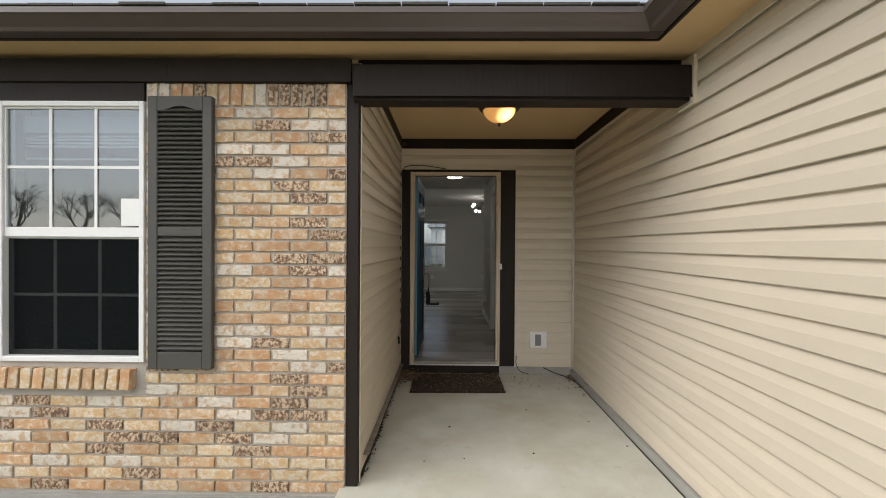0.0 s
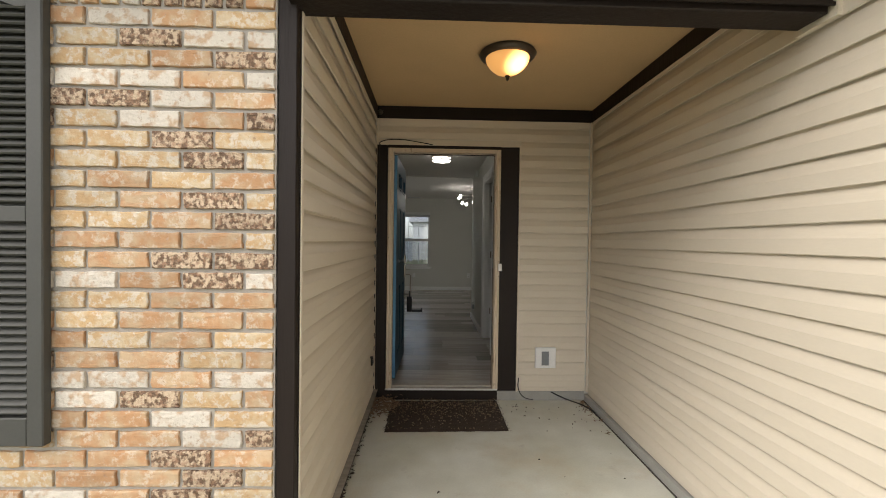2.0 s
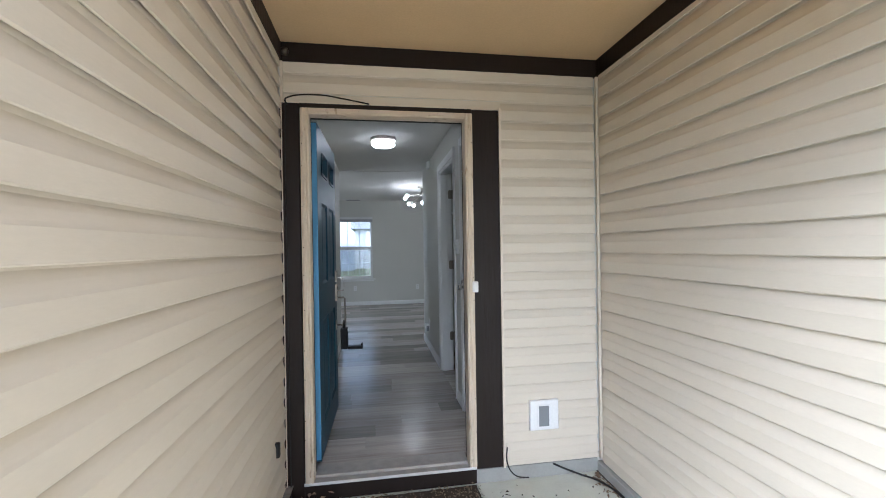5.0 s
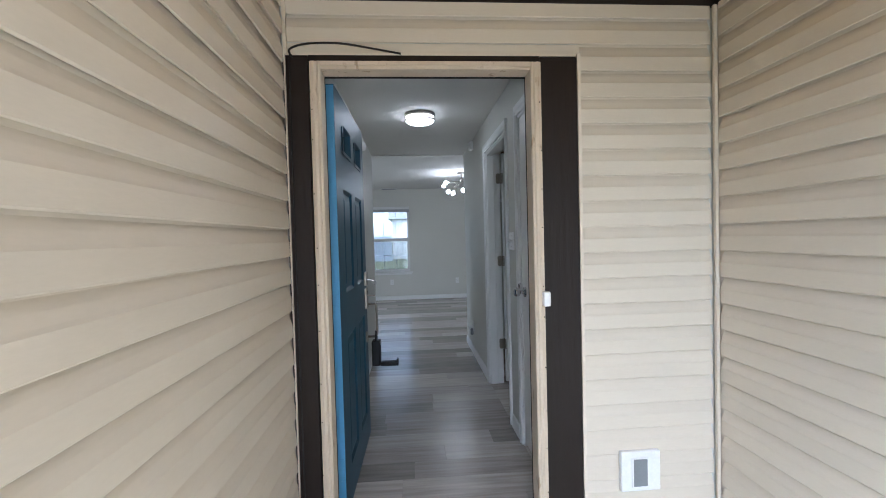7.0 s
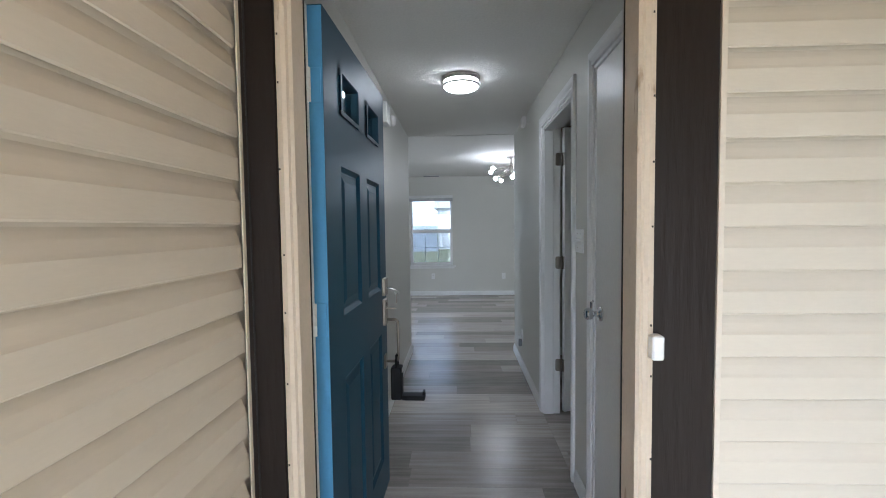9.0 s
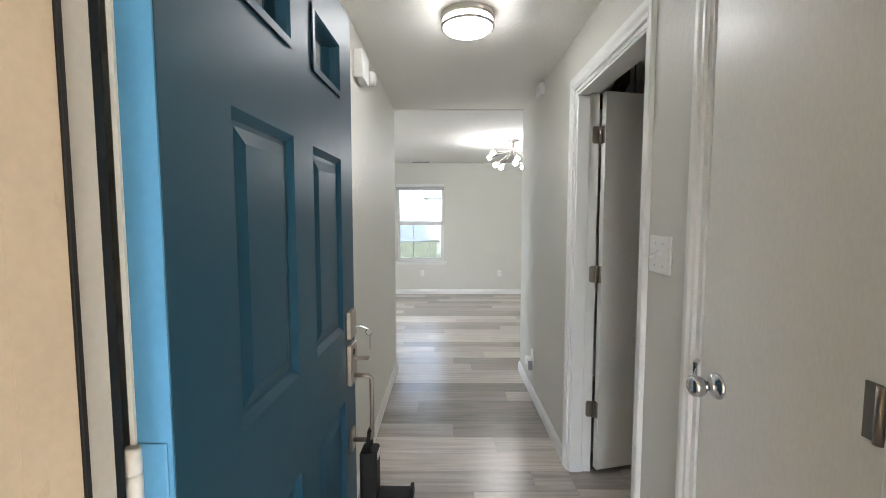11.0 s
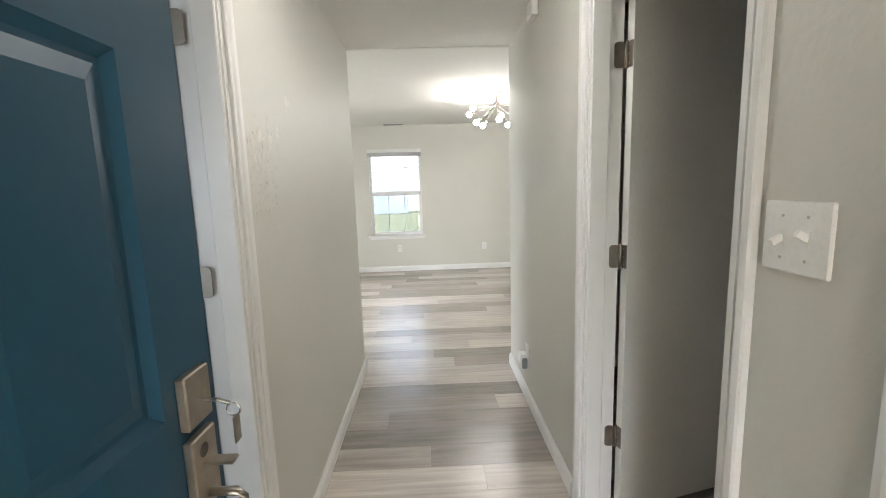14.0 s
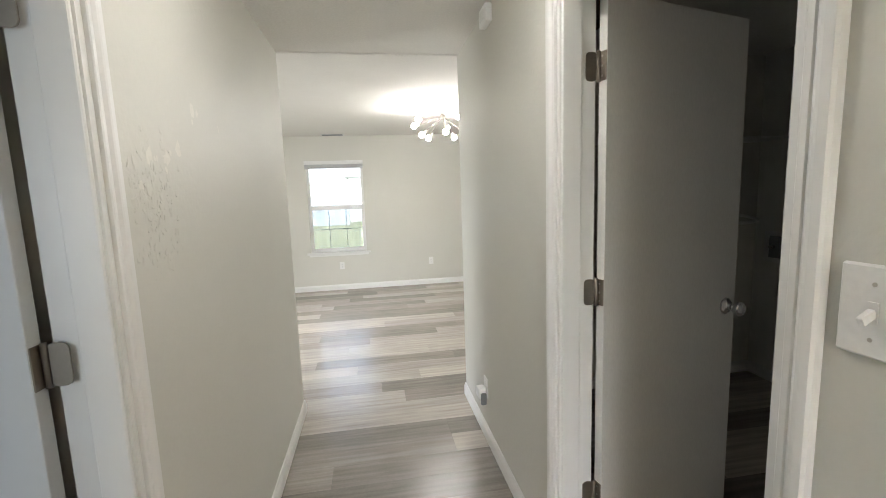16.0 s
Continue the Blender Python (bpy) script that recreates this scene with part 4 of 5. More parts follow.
# Unseen sheet, added only to darken the outdoor view below.
part("insect_screen", boxes((W2X0 + 0.03, W2X1 - 0.03, FAR + 0.1195, FAR + 0.12, W2Z0 + 0.03, 1.385)), M["dimming_screen"], w2, "added grey sheet dimming the view through the lower sash")
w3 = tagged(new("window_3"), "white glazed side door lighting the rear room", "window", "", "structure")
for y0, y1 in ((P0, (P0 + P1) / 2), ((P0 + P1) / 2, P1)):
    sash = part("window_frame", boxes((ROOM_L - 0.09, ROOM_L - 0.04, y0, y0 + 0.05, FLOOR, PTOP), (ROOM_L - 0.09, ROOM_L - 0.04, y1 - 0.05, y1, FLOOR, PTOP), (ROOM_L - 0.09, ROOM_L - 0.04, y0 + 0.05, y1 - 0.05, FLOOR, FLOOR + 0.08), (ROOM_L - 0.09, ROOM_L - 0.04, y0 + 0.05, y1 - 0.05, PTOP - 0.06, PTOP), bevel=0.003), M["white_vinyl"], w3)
    pane = part("pane", boxes((ROOM_L - 0.067, ROOM_L - 0.063, y0 + 0.05, y1 - 0.05, FLOOR + 0.08, PTOP - 0.06)), M["glass"], sash, "window glass")
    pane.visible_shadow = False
# ---- lamps ----
pl = thing("porch_light", "bronze flush porch light with lit amber glass bowl", "ceiling light")
PLX, PLY = 0.345, 3.45
part("canopy", lathe([(0.165, PORCH_TOP), (0.172, PORCH_TOP - 0.012), (0.160, PORCH_TOP - 0.028), (0.150, PORCH_TOP - 0.034)], 40, "z", (PLX, PLY, 0)), M["lamp_bronze"], pl, smooth=True)
part("bowl", lathe([(0.132, PORCH_TOP - 0.030), (0.131, PORCH_TOP - 0.042), (0.126, PORCH_TOP - 0.058), (0.114, PORCH_TOP - 0.078), (0.096, PORCH_TOP - 0.097), (0.072, PORCH_TOP - 0.115), (0.045, PORCH_TOP - 0.128), (0.012, PORCH_TOP - 0.135)], 40, "z", (PLX, PLY, 0)), M["amber_glass"], pl, "lit amber glass bowl", smooth=True)
part("finial", lathe([(0.012, PORCH_TOP - 0.136), (0.016, PORCH_TOP - 0.142), (0.008, PORCH_TOP - 0.150), (0.011, PORCH_TOP - 0.158), (0.003, PORCH_TOP - 0.17)], 16, "z", (PLX, PLY, 0)), M["lamp_bronze"], pl, smooth=True)
hl = thing("hall_light", "round flush ceiling light with nickel bands, lit", "ceiling light")
HLX, HLY = 0.02, 6.27
part("pan", lathe([(0.125, HALL_TOP), (0.125, HALL_TOP - 0.02)], 40, "z", (HLX, HLY, 0)), M["nickel"], hl)
part("diffuser", lathe([(0.112, HALL_TOP - 0.02), (0.112, HALL_TOP - 0.064), (0.10, HALL_TOP - 0.074), (0.06, HALL_TOP - 0.079), (0.02, HALL_TOP - 0.081)], 40, "z", (HLX, HLY, 0)), M["diffuser"], hl, "lit white glass diffuser", smooth=True)
for z in (HALL_TOP - 0.03, HALL_TOP - 0.062):
    bm = bmesh.new()
    for i in range(40):
        a, b = 2 * math.pi * i / 40, 2 * math.pi * (i + 1) / 40
        v = [bm.verts.new((HLX + r * math.cos(t), HLY + r * math.sin(t), z + h)) for t in (a, b) for r, h in ((0.113, 0), (0.126, 0), (0.126, 0.010), (0.113, 0.010))]
        for k in range(4):
            bm.faces.new((v[k], v[(k + 1) % 4], v[4 + (k + 1) % 4], v[4 + k]))
    part("band", bm, M["nickel"], hl, "brushed nickel ring", smooth=True)
ch = thing("chandelier", "sputnik ceiling light with lit globe bulbs on nickel arms", "chandelier")
CX, CY, CZ = 0.78, 9.72, 2.36
part("canopy", lathe([(0.075, ROOM_TOP), (0.075, ROOM_TOP - 0.02), (0.02, ROOM_TOP - 0.03), (0.012, CZ)], 24, "z", (CX, CY, 0)), M["nickel"], ch, smooth=True)
part("hub", lathe([(0.005, CZ - 0.035), (0.028, CZ - 0.02), (0.034, CZ), (0.028, CZ + 0.02), (0.005, CZ + 0.035)], 20, "z", (CX, CY, 0)), M["nickel"], ch, smooth=True)
for i in range(10):
    a = 2 * math.pi * (i * 0.5 + 0.2 * (i % 2)) / 5.0
    el = -38 if i % 2 else -10
    L = 0.25 if i % 2 else 0.30
    d = Vector((math.cos(a) * math.cos(radians(el)), math.sin(a) * math.cos(radians(el)), math.sin(radians(el))))
    c = Vector((CX, CY, CZ))
    arm = part("arm", tube([c + d * 0.02, c + d * L], 0.006, 8), M["nickel"], ch, smooth=True)
    part("socket", tube([c + d * (L - 0.01), c + d * (L + 0.03)], 0.016, 10), M["nickel"], arm, smooth=True)
    bm = bmesh.new()
    bmesh.ops.create_icosphere(bm, subdivisions=2, radius=0.031)
    bmesh.ops.translate(bm, verts=bm.verts, vec=c + d * (L + 0.058))
    part("bulb", bm, M["bulb"], arm, "lit frosted globe bulb", smooth=True)

# ---- small wall fittings ----
sp = thing("light_switch", "white double toggle switch plate on the hall wall", "switch")
SY, SZ = 5.547, 1.392
part("plate", boxes((HALL_R - 0.008, HALL_R, SY - 0.065, SY + 0.065, SZ - 0.059, SZ + 0.059), bevel=0.003), M["plate_white"], sp)
for dy in (-0.024, 0.024):
    t1 = part("toggle_frame", boxes((HALL_R - 0.0095, HALL_R - 0.008, SY + dy - 0.006, SY + dy + 0.006, SZ - 0.013, SZ + 0.013)), M["plate_white"], sp)
    bm = boxes((-0.022, 0.0, -0.004, 0.004, -0.006, 0.006), bevel=0.001)
    bmesh.ops.rotate(bm, verts=bm.verts, matrix=Euler((0, radians(30 if dy < 0 else -30), 0)).to_matrix())
    bmesh.ops.translate(bm, verts=bm.verts, vec=(HALL_R - 0.008, SY + dy, SZ))
    part("toggle", bm, M["plate_white"], sp)
    for dz in (-0.035, 0.035):
        part("screw", lathe([(0.003, HALL_R - 0.0095), (0.002, HALL_R - 0.008)], 8, "x", (0, SY + dy, SZ + dz)), M["nickel"], sp)


def outlet(x, y, z, facing, label):
    ob = thing("wall_outlet", label, "outlet", "wall outlets")
    w, h, d = 0.036, 0.058, 0.006
    if facing == "y":
        part("plate", boxes((x - w, x + w, y - d, y, z - h, z + h), bevel=0.002), M["plate_white"], ob)
        for dz in (-0.02, 0.02):
            s = part("socket", boxes((x - 0.016, x + 0.016, y - d - 0.002, y - d, z + dz - 0.014, z + dz + 0.014)), M["plate_white"], ob)
            part("slot", boxes((x - 0.008, x - 0.005, y - d - 0.0025, y - d - 0.002, z + dz - 0.005, z + dz + 0.005), (x + 0.005, x + 0.008, y - d - 0.0025, y - d - 0.002, z + dz - 0.005, z + dz + 0.005)), M["black_plastic"], s)
    else:
        part("plate", boxes((x - d, x, y - w, y + w, z - h, z + h), bevel=0.002), M["plate_white"], ob)
        for dz in (-0.02, 0.02):
            part("socket", boxes((x - d - 0.002, x - d, y - 0.016, y + 0.016, z + dz - 0.014, z + dz + 0.014)), M["plate_white"], ob)
    return ob


outlet(-0.52, FAR, 0.485, "y", "white duplex outlet on the greige end wall")
outlet(0.90, FAR, 0.485, "y", "white duplex outlet on the greige end wall")
outlet(HALL_R, 7.47, 0.42, "x", "white outlet low on the hall wall")
pi = thing("plug_in", "white plug-in air freshener in the hall outlet", "air freshener")
part("body", boxes((HALL_R - 0.055, HALL_R - 0.008, 7.44, 7.51, 0.36, 0.42), bevel=0.008, seg=2), M["plate_white"], pi)
part("bottle", boxes((HALL_R - 0.045, HALL_R - 0.012, 7.42, 7.4385, 0.33, 0.40), bevel=0.006), M["grey_plastic"], pi)
de = thing("smoke_alarm", "small white alarm box high on the hall wall", "alarm")
part("case", boxes((HALL_R - 0.035, HALL_R, 7.21, 7.33, 2.355, 2.44), bevel=0.008, seg=2), M["plate_white"], de)
part("grille", boxes((HALL_R - 0.037, HALL_R - 0.035, 7.235, 7.305, 2.375, 2.42)), M["blind"], de)
cm = thing("door_chime", "white door chime box on the hall wall", "door chime")
part("case", boxes((HALL_L, HALL_L + 0.05, 6.36, 6.52, 2.20, 2.34), bevel=0.006, seg=2), M["plate_white"], cm)
part("sensor", lathe([(0.04, HALL_L + 0.03), (0.04, HALL_L + 0.06), (0.03, HALL_L + 0.075), (0.005, HALL_L + 0.08)], 20, "x", (0, 6.58, 2.26)), M["plate_white"], cm, smooth=True)
av = thing("ceiling_vent", "white metal ceiling air vent by the window wall", "vent")
part("frame", boxes((-0.70, -0.36, 11.78, 11.92, ROOM_TOP - 0.008, ROOM_TOP)), M["blind"], av)
for i in range(6):
    part("slat", boxes((-0.68, -0.38, 11.795 + i * 0.019, 11.803 + i * 0.019, ROOM_TOP - 0.013, ROOM_TOP - 0.008)), M["grey_plastic"], av)

# porch fittings
vt = thing("wall_vent", "white square siding vent cover with a grey flap", "vent")
part("plate", boxes((0.812, 0.992, BACK - 0.040, BACK - 0.016, 0.288, 0.466), bevel=0.004), M["plate_white"], vt)
part("rim", boxes((0.858, 0.936, BACK - 0.046, BACK - 0.040, 0.308, 0.440), bevel=0.002), M["plate_white"], vt)
part("flap", boxes((0.866, 0.928, BACK - 0.0475, BACK - 0.046, 0.314, 0.434)), M["grey_plastic"], vt, "grey louvred flap")
def cable(name, label, pts, r=0.004):
    ob = thing(name, label, "cable")
    fine = []
    P4 = [Vector(p) for p in pts]
    for i in range(len(P4) - 1):
        a, b, c, d = P4[max(i - 1, 0)], P4[i], P4[i + 1], P4[min(i + 2, len(P4) - 1)]
        for k in range(6):
            t = k / 6
            fine.append(0.5 * ((2 * b) + (c - a) * t + (2 * a - 5 * b + 4 * c - d) * t * t + (3 * b - a - 3 * c + d) * t ** 3))
    fine.append(P4[-1])
    part("strand", tube(fine, r, 6), M["black_rubber"], ob, smooth=True)
    return ob


cable("cable", "thin black cable looped above the front door", [(-0.535, BACK - 0.045, 2.17), (-0.545, BACK - 0.05, 2.20), (-0.48, BACK - 0.045, 2.225), (-0.35, BACK - 0.04, 2.230), (-0.22, BACK - 0.03, 2.215), (-0.10, BACK - 0.022, 2.197)])
cable("cable", "black cable running down the door surround", [(-0.545, BACK - 0.05, 2.20), (-0.552, BACK - 0.035, 1.9), (-0.552, BACK - 0.032, 1.2), (-0.55, BACK - 0.034, 0.5), (-0.55, BACK - 0.04, 0.03)], 0.003)
cable("cable", "black cable stub hanging beside the door surround", [(0.672, BACK - 0.030, 0.20), (0.666, BACK - 0.035, 0.13), (0.685, BACK - 0.045, 0.07), (0.73, BACK - 0.045, 0.03), (0.80, BACK - 0.035, 0.012)], 0.004)
cable("cable", "black cable lying along the foot of the porch wall", [(0.96, BACK - 0.026, 0.075), (1.02, BACK - 0.045, 0.05), (1.10, BACK - 0.07, 0.022), (1.18, BACK - 0.13, 0.010), (1.225, BACK - 0.24, 0.008), (1.236, BACK - 0.42, 0.007)], 0.006)
sn2 = thing("porch_sensor", "small round brown sensor under the porch ceiling", "sensor")
part("body", lathe([(0.004, -0.022), (0.018, -0.016), (0.024, 0.0), (0.018, 0.016), (0.004, 0.022)], 16, "z", (-0.545, BACK - 0.05, 2.455)), M["lamp_bronze"], sn2, smooth=True)
hb = thing("hose_stub", "black cable stub on the siding near the floor", "cable stub")
part("stub", boxes((LEFT + 0.01, LEFT + 0.035, 4.26, 4.29, 0.37, 0.44), bevel=0.004), M["black_rubber"], hb)

# mat and litter
dm = thing("door_mat", "worn dark brown coir door mat strewn with debris", "door mat")
bm = bmesh.new()
NX, NY = 46, 30
grid = []
for j in range(NY + 1):
    row = []
    for i in range(NX + 1):
        u, v = i / NX, j / NY
        x = -0.42 + 0.90 * u + 0.012 * noise.noise((u * 9, v * 9, 1)) * (u in (0, 1))
        y = 3.90 + 0.59 * v + 0.02 * (u - 0.5) + 0.010 * noise.noise((u * 14, 3, 1)) * (v in (0, 1))
        e = 0 if (i in (0, NX) or j in (0, NY)) else 1
        row.append(bm.verts.new((x, y, 0.002 + e * (0.011 + 0.005 * noise.noise((x * 40, y * 40, 0))))))
    grid.append(row)
for j in range(NY):
    for i in range(NX):
        bm.faces.new((grid[j][i], grid[j][i + 1], grid[j + 1][i + 1], grid[j + 1][i]))
part("coir_pad", bm, M["coir"], dm)
rng = random.Random(4)
bm = bmesh.new()
for i in range(420):
    s4 = rng.random()
    if s4 < 0.45:
        p = Vector((rng.uniform(-0.42, 0.48), 3.905 + rng.uniform(-0.01, 0.02), 0.008))
    elif s4 < 0.72:
        p = Vector((-0.42 + rng.uniform(-0.01, 0.015), rng.uniform(3.9, 4.49), 0.008))
    else:
        p = Vector((0.48 + rng.uniform(-0.015, 0.01), rng.uniform(3.9, 4.49), 0.008))
    d = Vector((rng.gauss(0, 1), rng.gauss(0, 1), rng.uniform(-0.2, 0.4))).normalized() * rng.uniform(0.01, 0.03)
    q = Vector((d.y, -d.x, 0)).normalized() * 0.0015
    bm.faces.new([bm.verts.new(v) for v in (p - q, p + q, p + d)])
tagged(part("fringe", bm, M["coir"], dm, "frayed coir strands"), kind="stuff")
def litter(name, label, spots, m, size=(0.010, 0.03)):
    bm = bmesh.new()
    for x, y, z in spots:
        L, a = rng.uniform(*size), rng.uniform(0, 6.28)
        w = L * rng.uniform(0.15, 0.6)
        up = rng.uniform(0.002, 0.010)
        p = [(-L, 0, 0), (-L * 0.2, -w, up), (L, 0, up * 0.4), (-L * 0.1, w, up * 1.3)]
        v = [bm.verts.new((x + c * math.cos(a) - d * math.sin(a), y + c * math.sin(a) + d * math.cos(a), z + h)) for c, d, h in p]
        bm.faces.new((v[0], v[1], v[2])), bm.faces.new((v[0], v[2], v[3]))
    ob = tagged(new(name, finish(name, bm, m)), label, "leaf litter", "", "stuff")
    return ob


litter("mat_litter", "pale leaf bits on the door mat", [(rng.uniform(-0.41, 0.47), max(3.91, 4.49 - abs(rng.gauss(0.0, 0.26))), rng.uniform(0.012, 0.02)) for i in range(800)], M["thatch"], (0.002, 0.009))
litter("mat_leaves", "crumbled brown leaves on the door mat", [(rng.uniform(-0.40, 0.46), max(3.92, 4.47 - abs(rng.gauss(0.0, 0.20))), rng.uniform(0.014, 0.022)) for i in range(120)], M["leaf_dry"], (0.006, 0.016))
litter("leaf_litter", "dry brown leaves heaped beside the mat", [(min(-0.3, max(LEFT + 0.04, rng.gauss(-0.48, 0.06))), min(4.49, rng.gauss(4.33, 0.10)), rng.uniform(0.0, 0.055)) for i in range(280)], M["leaf_dry"], (0.012, 0.030))
litter("corner_litter", "dead leaves and twigs along the kerb", [(1.235 - abs(rng.gauss(0, 0.035)), 4.48 - abs(rng.gauss(0, 0.28)), 0.002) for i in range(80)], M["leaf_dry"], (0.006, 0.022))
litter("kerb_litter", "dark debris along the siding foot", [(LEFT + 0.02 + abs(rng.gauss(0, 0.012)), rng.uniform(2.45, 4.4), 0.002) for i in range(160)], M["bark"], (0.006, 0.02))
litter("floor_litter", "single twigs and bits on the slab", [(rng.uniform(-0.5, 1.2), rng.uniform(2.6, 4.4), 0.001) for i in range(18)] + [(rng.uniform(0.55, 1.2), 4.46 - abs(rng.gauss(0, 0.25)), 0.001) for i in range(34)], M["bark"], (0.003, 0.013))

# laundry things
ws = thing("wire_shelf", "white wire shelf on the laundry wall", "shelf")
for i in range(5):
    part("long_rod", tube([(HALL_R + T + 0.02, 7.60 + i * 0.075, 1.85), (LAUNDRY_R - 0.02, 7.60 + i * 0.075, 1.85)], 0.004, 6), M["plate_white"], ws)
for i in range(24):
    part("cross_rod", tube([(0.80 + i * 0.08, 7.585, 1.856), (0.80 + i * 0.08, 7.918, 1.856)], 0.0025, 5), M["plate_white"], ws)
for x in (1.2, 2.2):
    part("brace", tube([(x, 7.60, 1.848), (x, 7.915, 1.60)], 0.006, 6), M["plate_white"], ws)
ls = thing("wall_bracket", "pale shelf bracket on the laundry wall", "bracket")
part("arm", tube([(2.60, 7.91, 1.335), (2.66, 7.88, 1.325), (2.74, 7.87, 1.305), (2.80, 7.88, 1.285), (2.80, 7.91, 1.268), (2.72, 7.91, 1.262), (2.60, 7.91, 1.268)], 0.012, 8), M["door_white"], ls, smooth=True)
ob = thing("outlet_box", "white recessed laundry outlet box on the wall", "outlet box")
OY0, OY1, OZ0, OZ1 = 7.60, 7.83, 0.985, 1.205
part("rim", boxes((LAUNDRY_R - 0.012, LAUNDRY_R, OY0, OY0 + 0.03, OZ0, OZ1), (LAUNDRY_R - 0.012, LAUNDRY_R, OY1 - 0.03, OY1, OZ0, OZ1), (LAUNDRY_R - 0.012, LAUNDRY_R, OY0 + 0.03, OY1 - 0.03, OZ0, OZ0 + 0.03), (LAUNDRY_R - 0.012, LAUNDRY_R, OY0 + 0.03, OY1 - 0.03, OZ1 - 0.03, OZ1)), M["plate_white"], ob)
# Flat grey plate: the shadow inside the box is put into its colour.
part("recess", boxes((LAUNDRY_R - 0.003, LAUNDRY_R - 0.001, OY0 + 0.03, OY1 - 0.03, OZ0 + 0.03, OZ1 - 0.03)), M["recess_shade_grey"], ob)
for y in (OY0 + 0.07, OY1 - 0.07):
    part("valve", lathe([(0.012, LAUNDRY_R - 0.04), (0.016, LAUNDRY_R - 0.02), (0.010, LAUNDRY_R - 0.003)], 12, "x", (0, y, OZ0 + 0.11)), M["chrome"], ob, smooth=True)

cp = thing("ceiling_pipe", "grey metal pipe with brown insulated elbow under the laundry ceiling", "pipe")
part("riser", lathe([(0.016, 2.02), (0.016, HALL_TOP - 0.012), (0.034, HALL_TOP - 0.010), (0.034, HALL_TOP)], 16, "z", (1.095, 6.90, 0)), M["chrome"], cp, smooth=True)
part("insulation", tube([(1.03, 6.96, HALL_TOP), (1.03, 6.96, 2.36), (1.00, 6.98, 2.29), (0.94, 7.00, 2.25), (0.86, 7.02, 2.24)], 0.045, 14), M["pipe_wrap"], cp, "brown pipe insulation", smooth=True)
part("valve", lathe([(0.014, 2.12), (0.018, 2.13), (0.018, 2.20), (0.012, 2.215)], 14, "z", (0.925, 6.92, 0)), M["chrome"], cp, smooth=True)
part("branch", tube([(1.095, 6.90, 2.08), (1.0, 6.905, 2.07), (0.925, 6.92, 2.09), (0.925, 6.92, 2.13)], 0.009, 8), M["chrome"], cp, smooth=True)

# peeling paint on the hall wall
def flakes(name, label, spots, m, size, lift):
    bm = bmesh.new()
    for y, z in spots:
        r = abs(rng.gauss(size, size * 0.7)) + 0.004
        k = rng.randint(5, 8)
        ring = [bm.verts.new((HALL_L + 0.0005, y + r * rng.uniform(0.5, 1.3) * math.cos(6.283 * j / k), z + r * rng.uniform(0.6, 1.7) * math.sin(6.283 * j / k))) for j in range(k)]
        a = rng.uniform(0, 6.28)
        rim = [bm.verts.new((HALL_L + lift * rng.uniform(0.3, 1.2) * (1 + 0.6 * math.cos(6.283 * j / k - a)), v.co.y * 0.75 + y * 0.25, v.co.z * 0.75 + z * 0.25)) for j, v in enumerate(ring)]
        for j in range(k):
            bm.faces.new((ring[j], ring[(j + 1) % k], rim[(j + 1) % k], rim[j]))
        bm.faces.new(rim)
    return tagged(new(name, finish(name, bm, m)), label, "paint flakes", "", "stuff")


flakes("paint_flakes", "peeling and patched paint blisters on the hall wall", [(max(6.225, rng.gauss(6.33, 0.060)), rng.gauss(1.60, 0.055)) for i in range(90)] + [(max(6.225, rng.gauss(6.32, 0.065)), rng.uniform(1.38, 1.56)) for i in range(60)], M["wall_paint"], 0.0065, 0.0013)
flakes("paint_chips", "small pale bare spots in the hall wall paint", [(rng.gauss(6.40, 0.05), rng.gauss(1.665, 0.03)) for i in range(9)] + [(6.615, 1.80), (6.625, 1.83), (6.66, 1.835), (6.845, 1.822), (6.85, 1.81), (6.30, 1.63), (6.27, 1.60)], M["flake"], 0.007, 0.0008)

# ---- shutter ----
sh = thing("shutter", "dark grey-green louvred shutter with arched top rail", "shutter")
SX0, SX1, SZ0, SZ1, SYF = -1.746, -1.384, 0.672, 2.198, FRONT - 0.036
part("stile", boxes((SX0, SX0 + 0.055, SYF, FRONT - 0.001, SZ0, SZ1), bevel=0.004), M["shutter"], sh)
part("stile", boxes((SX1 - 0.055, SX1, SYF, FRONT - 0.001, SZ0, SZ1), bevel=0.004), M["shutter"], sh)
part("bottom_rail", boxes((SX0 + 0.055, SX1 - 0.055, SYF + 0.002, FRONT - 0.001, SZ0, SZ0 + 0.095), bevel=0.003), M["shutter"], sh)
part("middle_rail", boxes((SX0 + 0.055, SX1 - 0.055, SYF + 0.002, FRONT - 0.001, 1.418, 1.470), bevel=0.003), M["shutter"], sh)
bm = bmesh.new()
N = 14
lowr = []
for i in range(N + 1):
    u = i / N
    x = SX0 + 0.055 + (SX1 - SX0 - 0.11) * u
    dip = 0.028 * (0.5 - 0.5 * math.cos(2 * math.pi * min(max(u, 0), 1)))
    lowr.append((x, SZ1 - 0.082 + dip))
for yv in (SYF + 0.002, FRONT - 0.001):
    for i in range(N):
        (xa, za), (xb, zb) = lowr[i], lowr[i + 1]
        bm.faces.new([bm.verts.new(p) for p in ((xa, yv, za), (xb, yv, zb), (xb, yv, SZ1 - 0.001), (xa, yv, SZ1 - 0.001))])
for i in range(N):
    (xa, za), (xb, zb) = lowr[i], lowr[i + 1]
    bm.faces.new([bm.verts.new(p) for p in ((xa, SYF + 0.002, za), (xb, SYF + 0.002, zb), (xb, FRONT - 0.001, zb), (xa, FRONT - 0.001, za))])
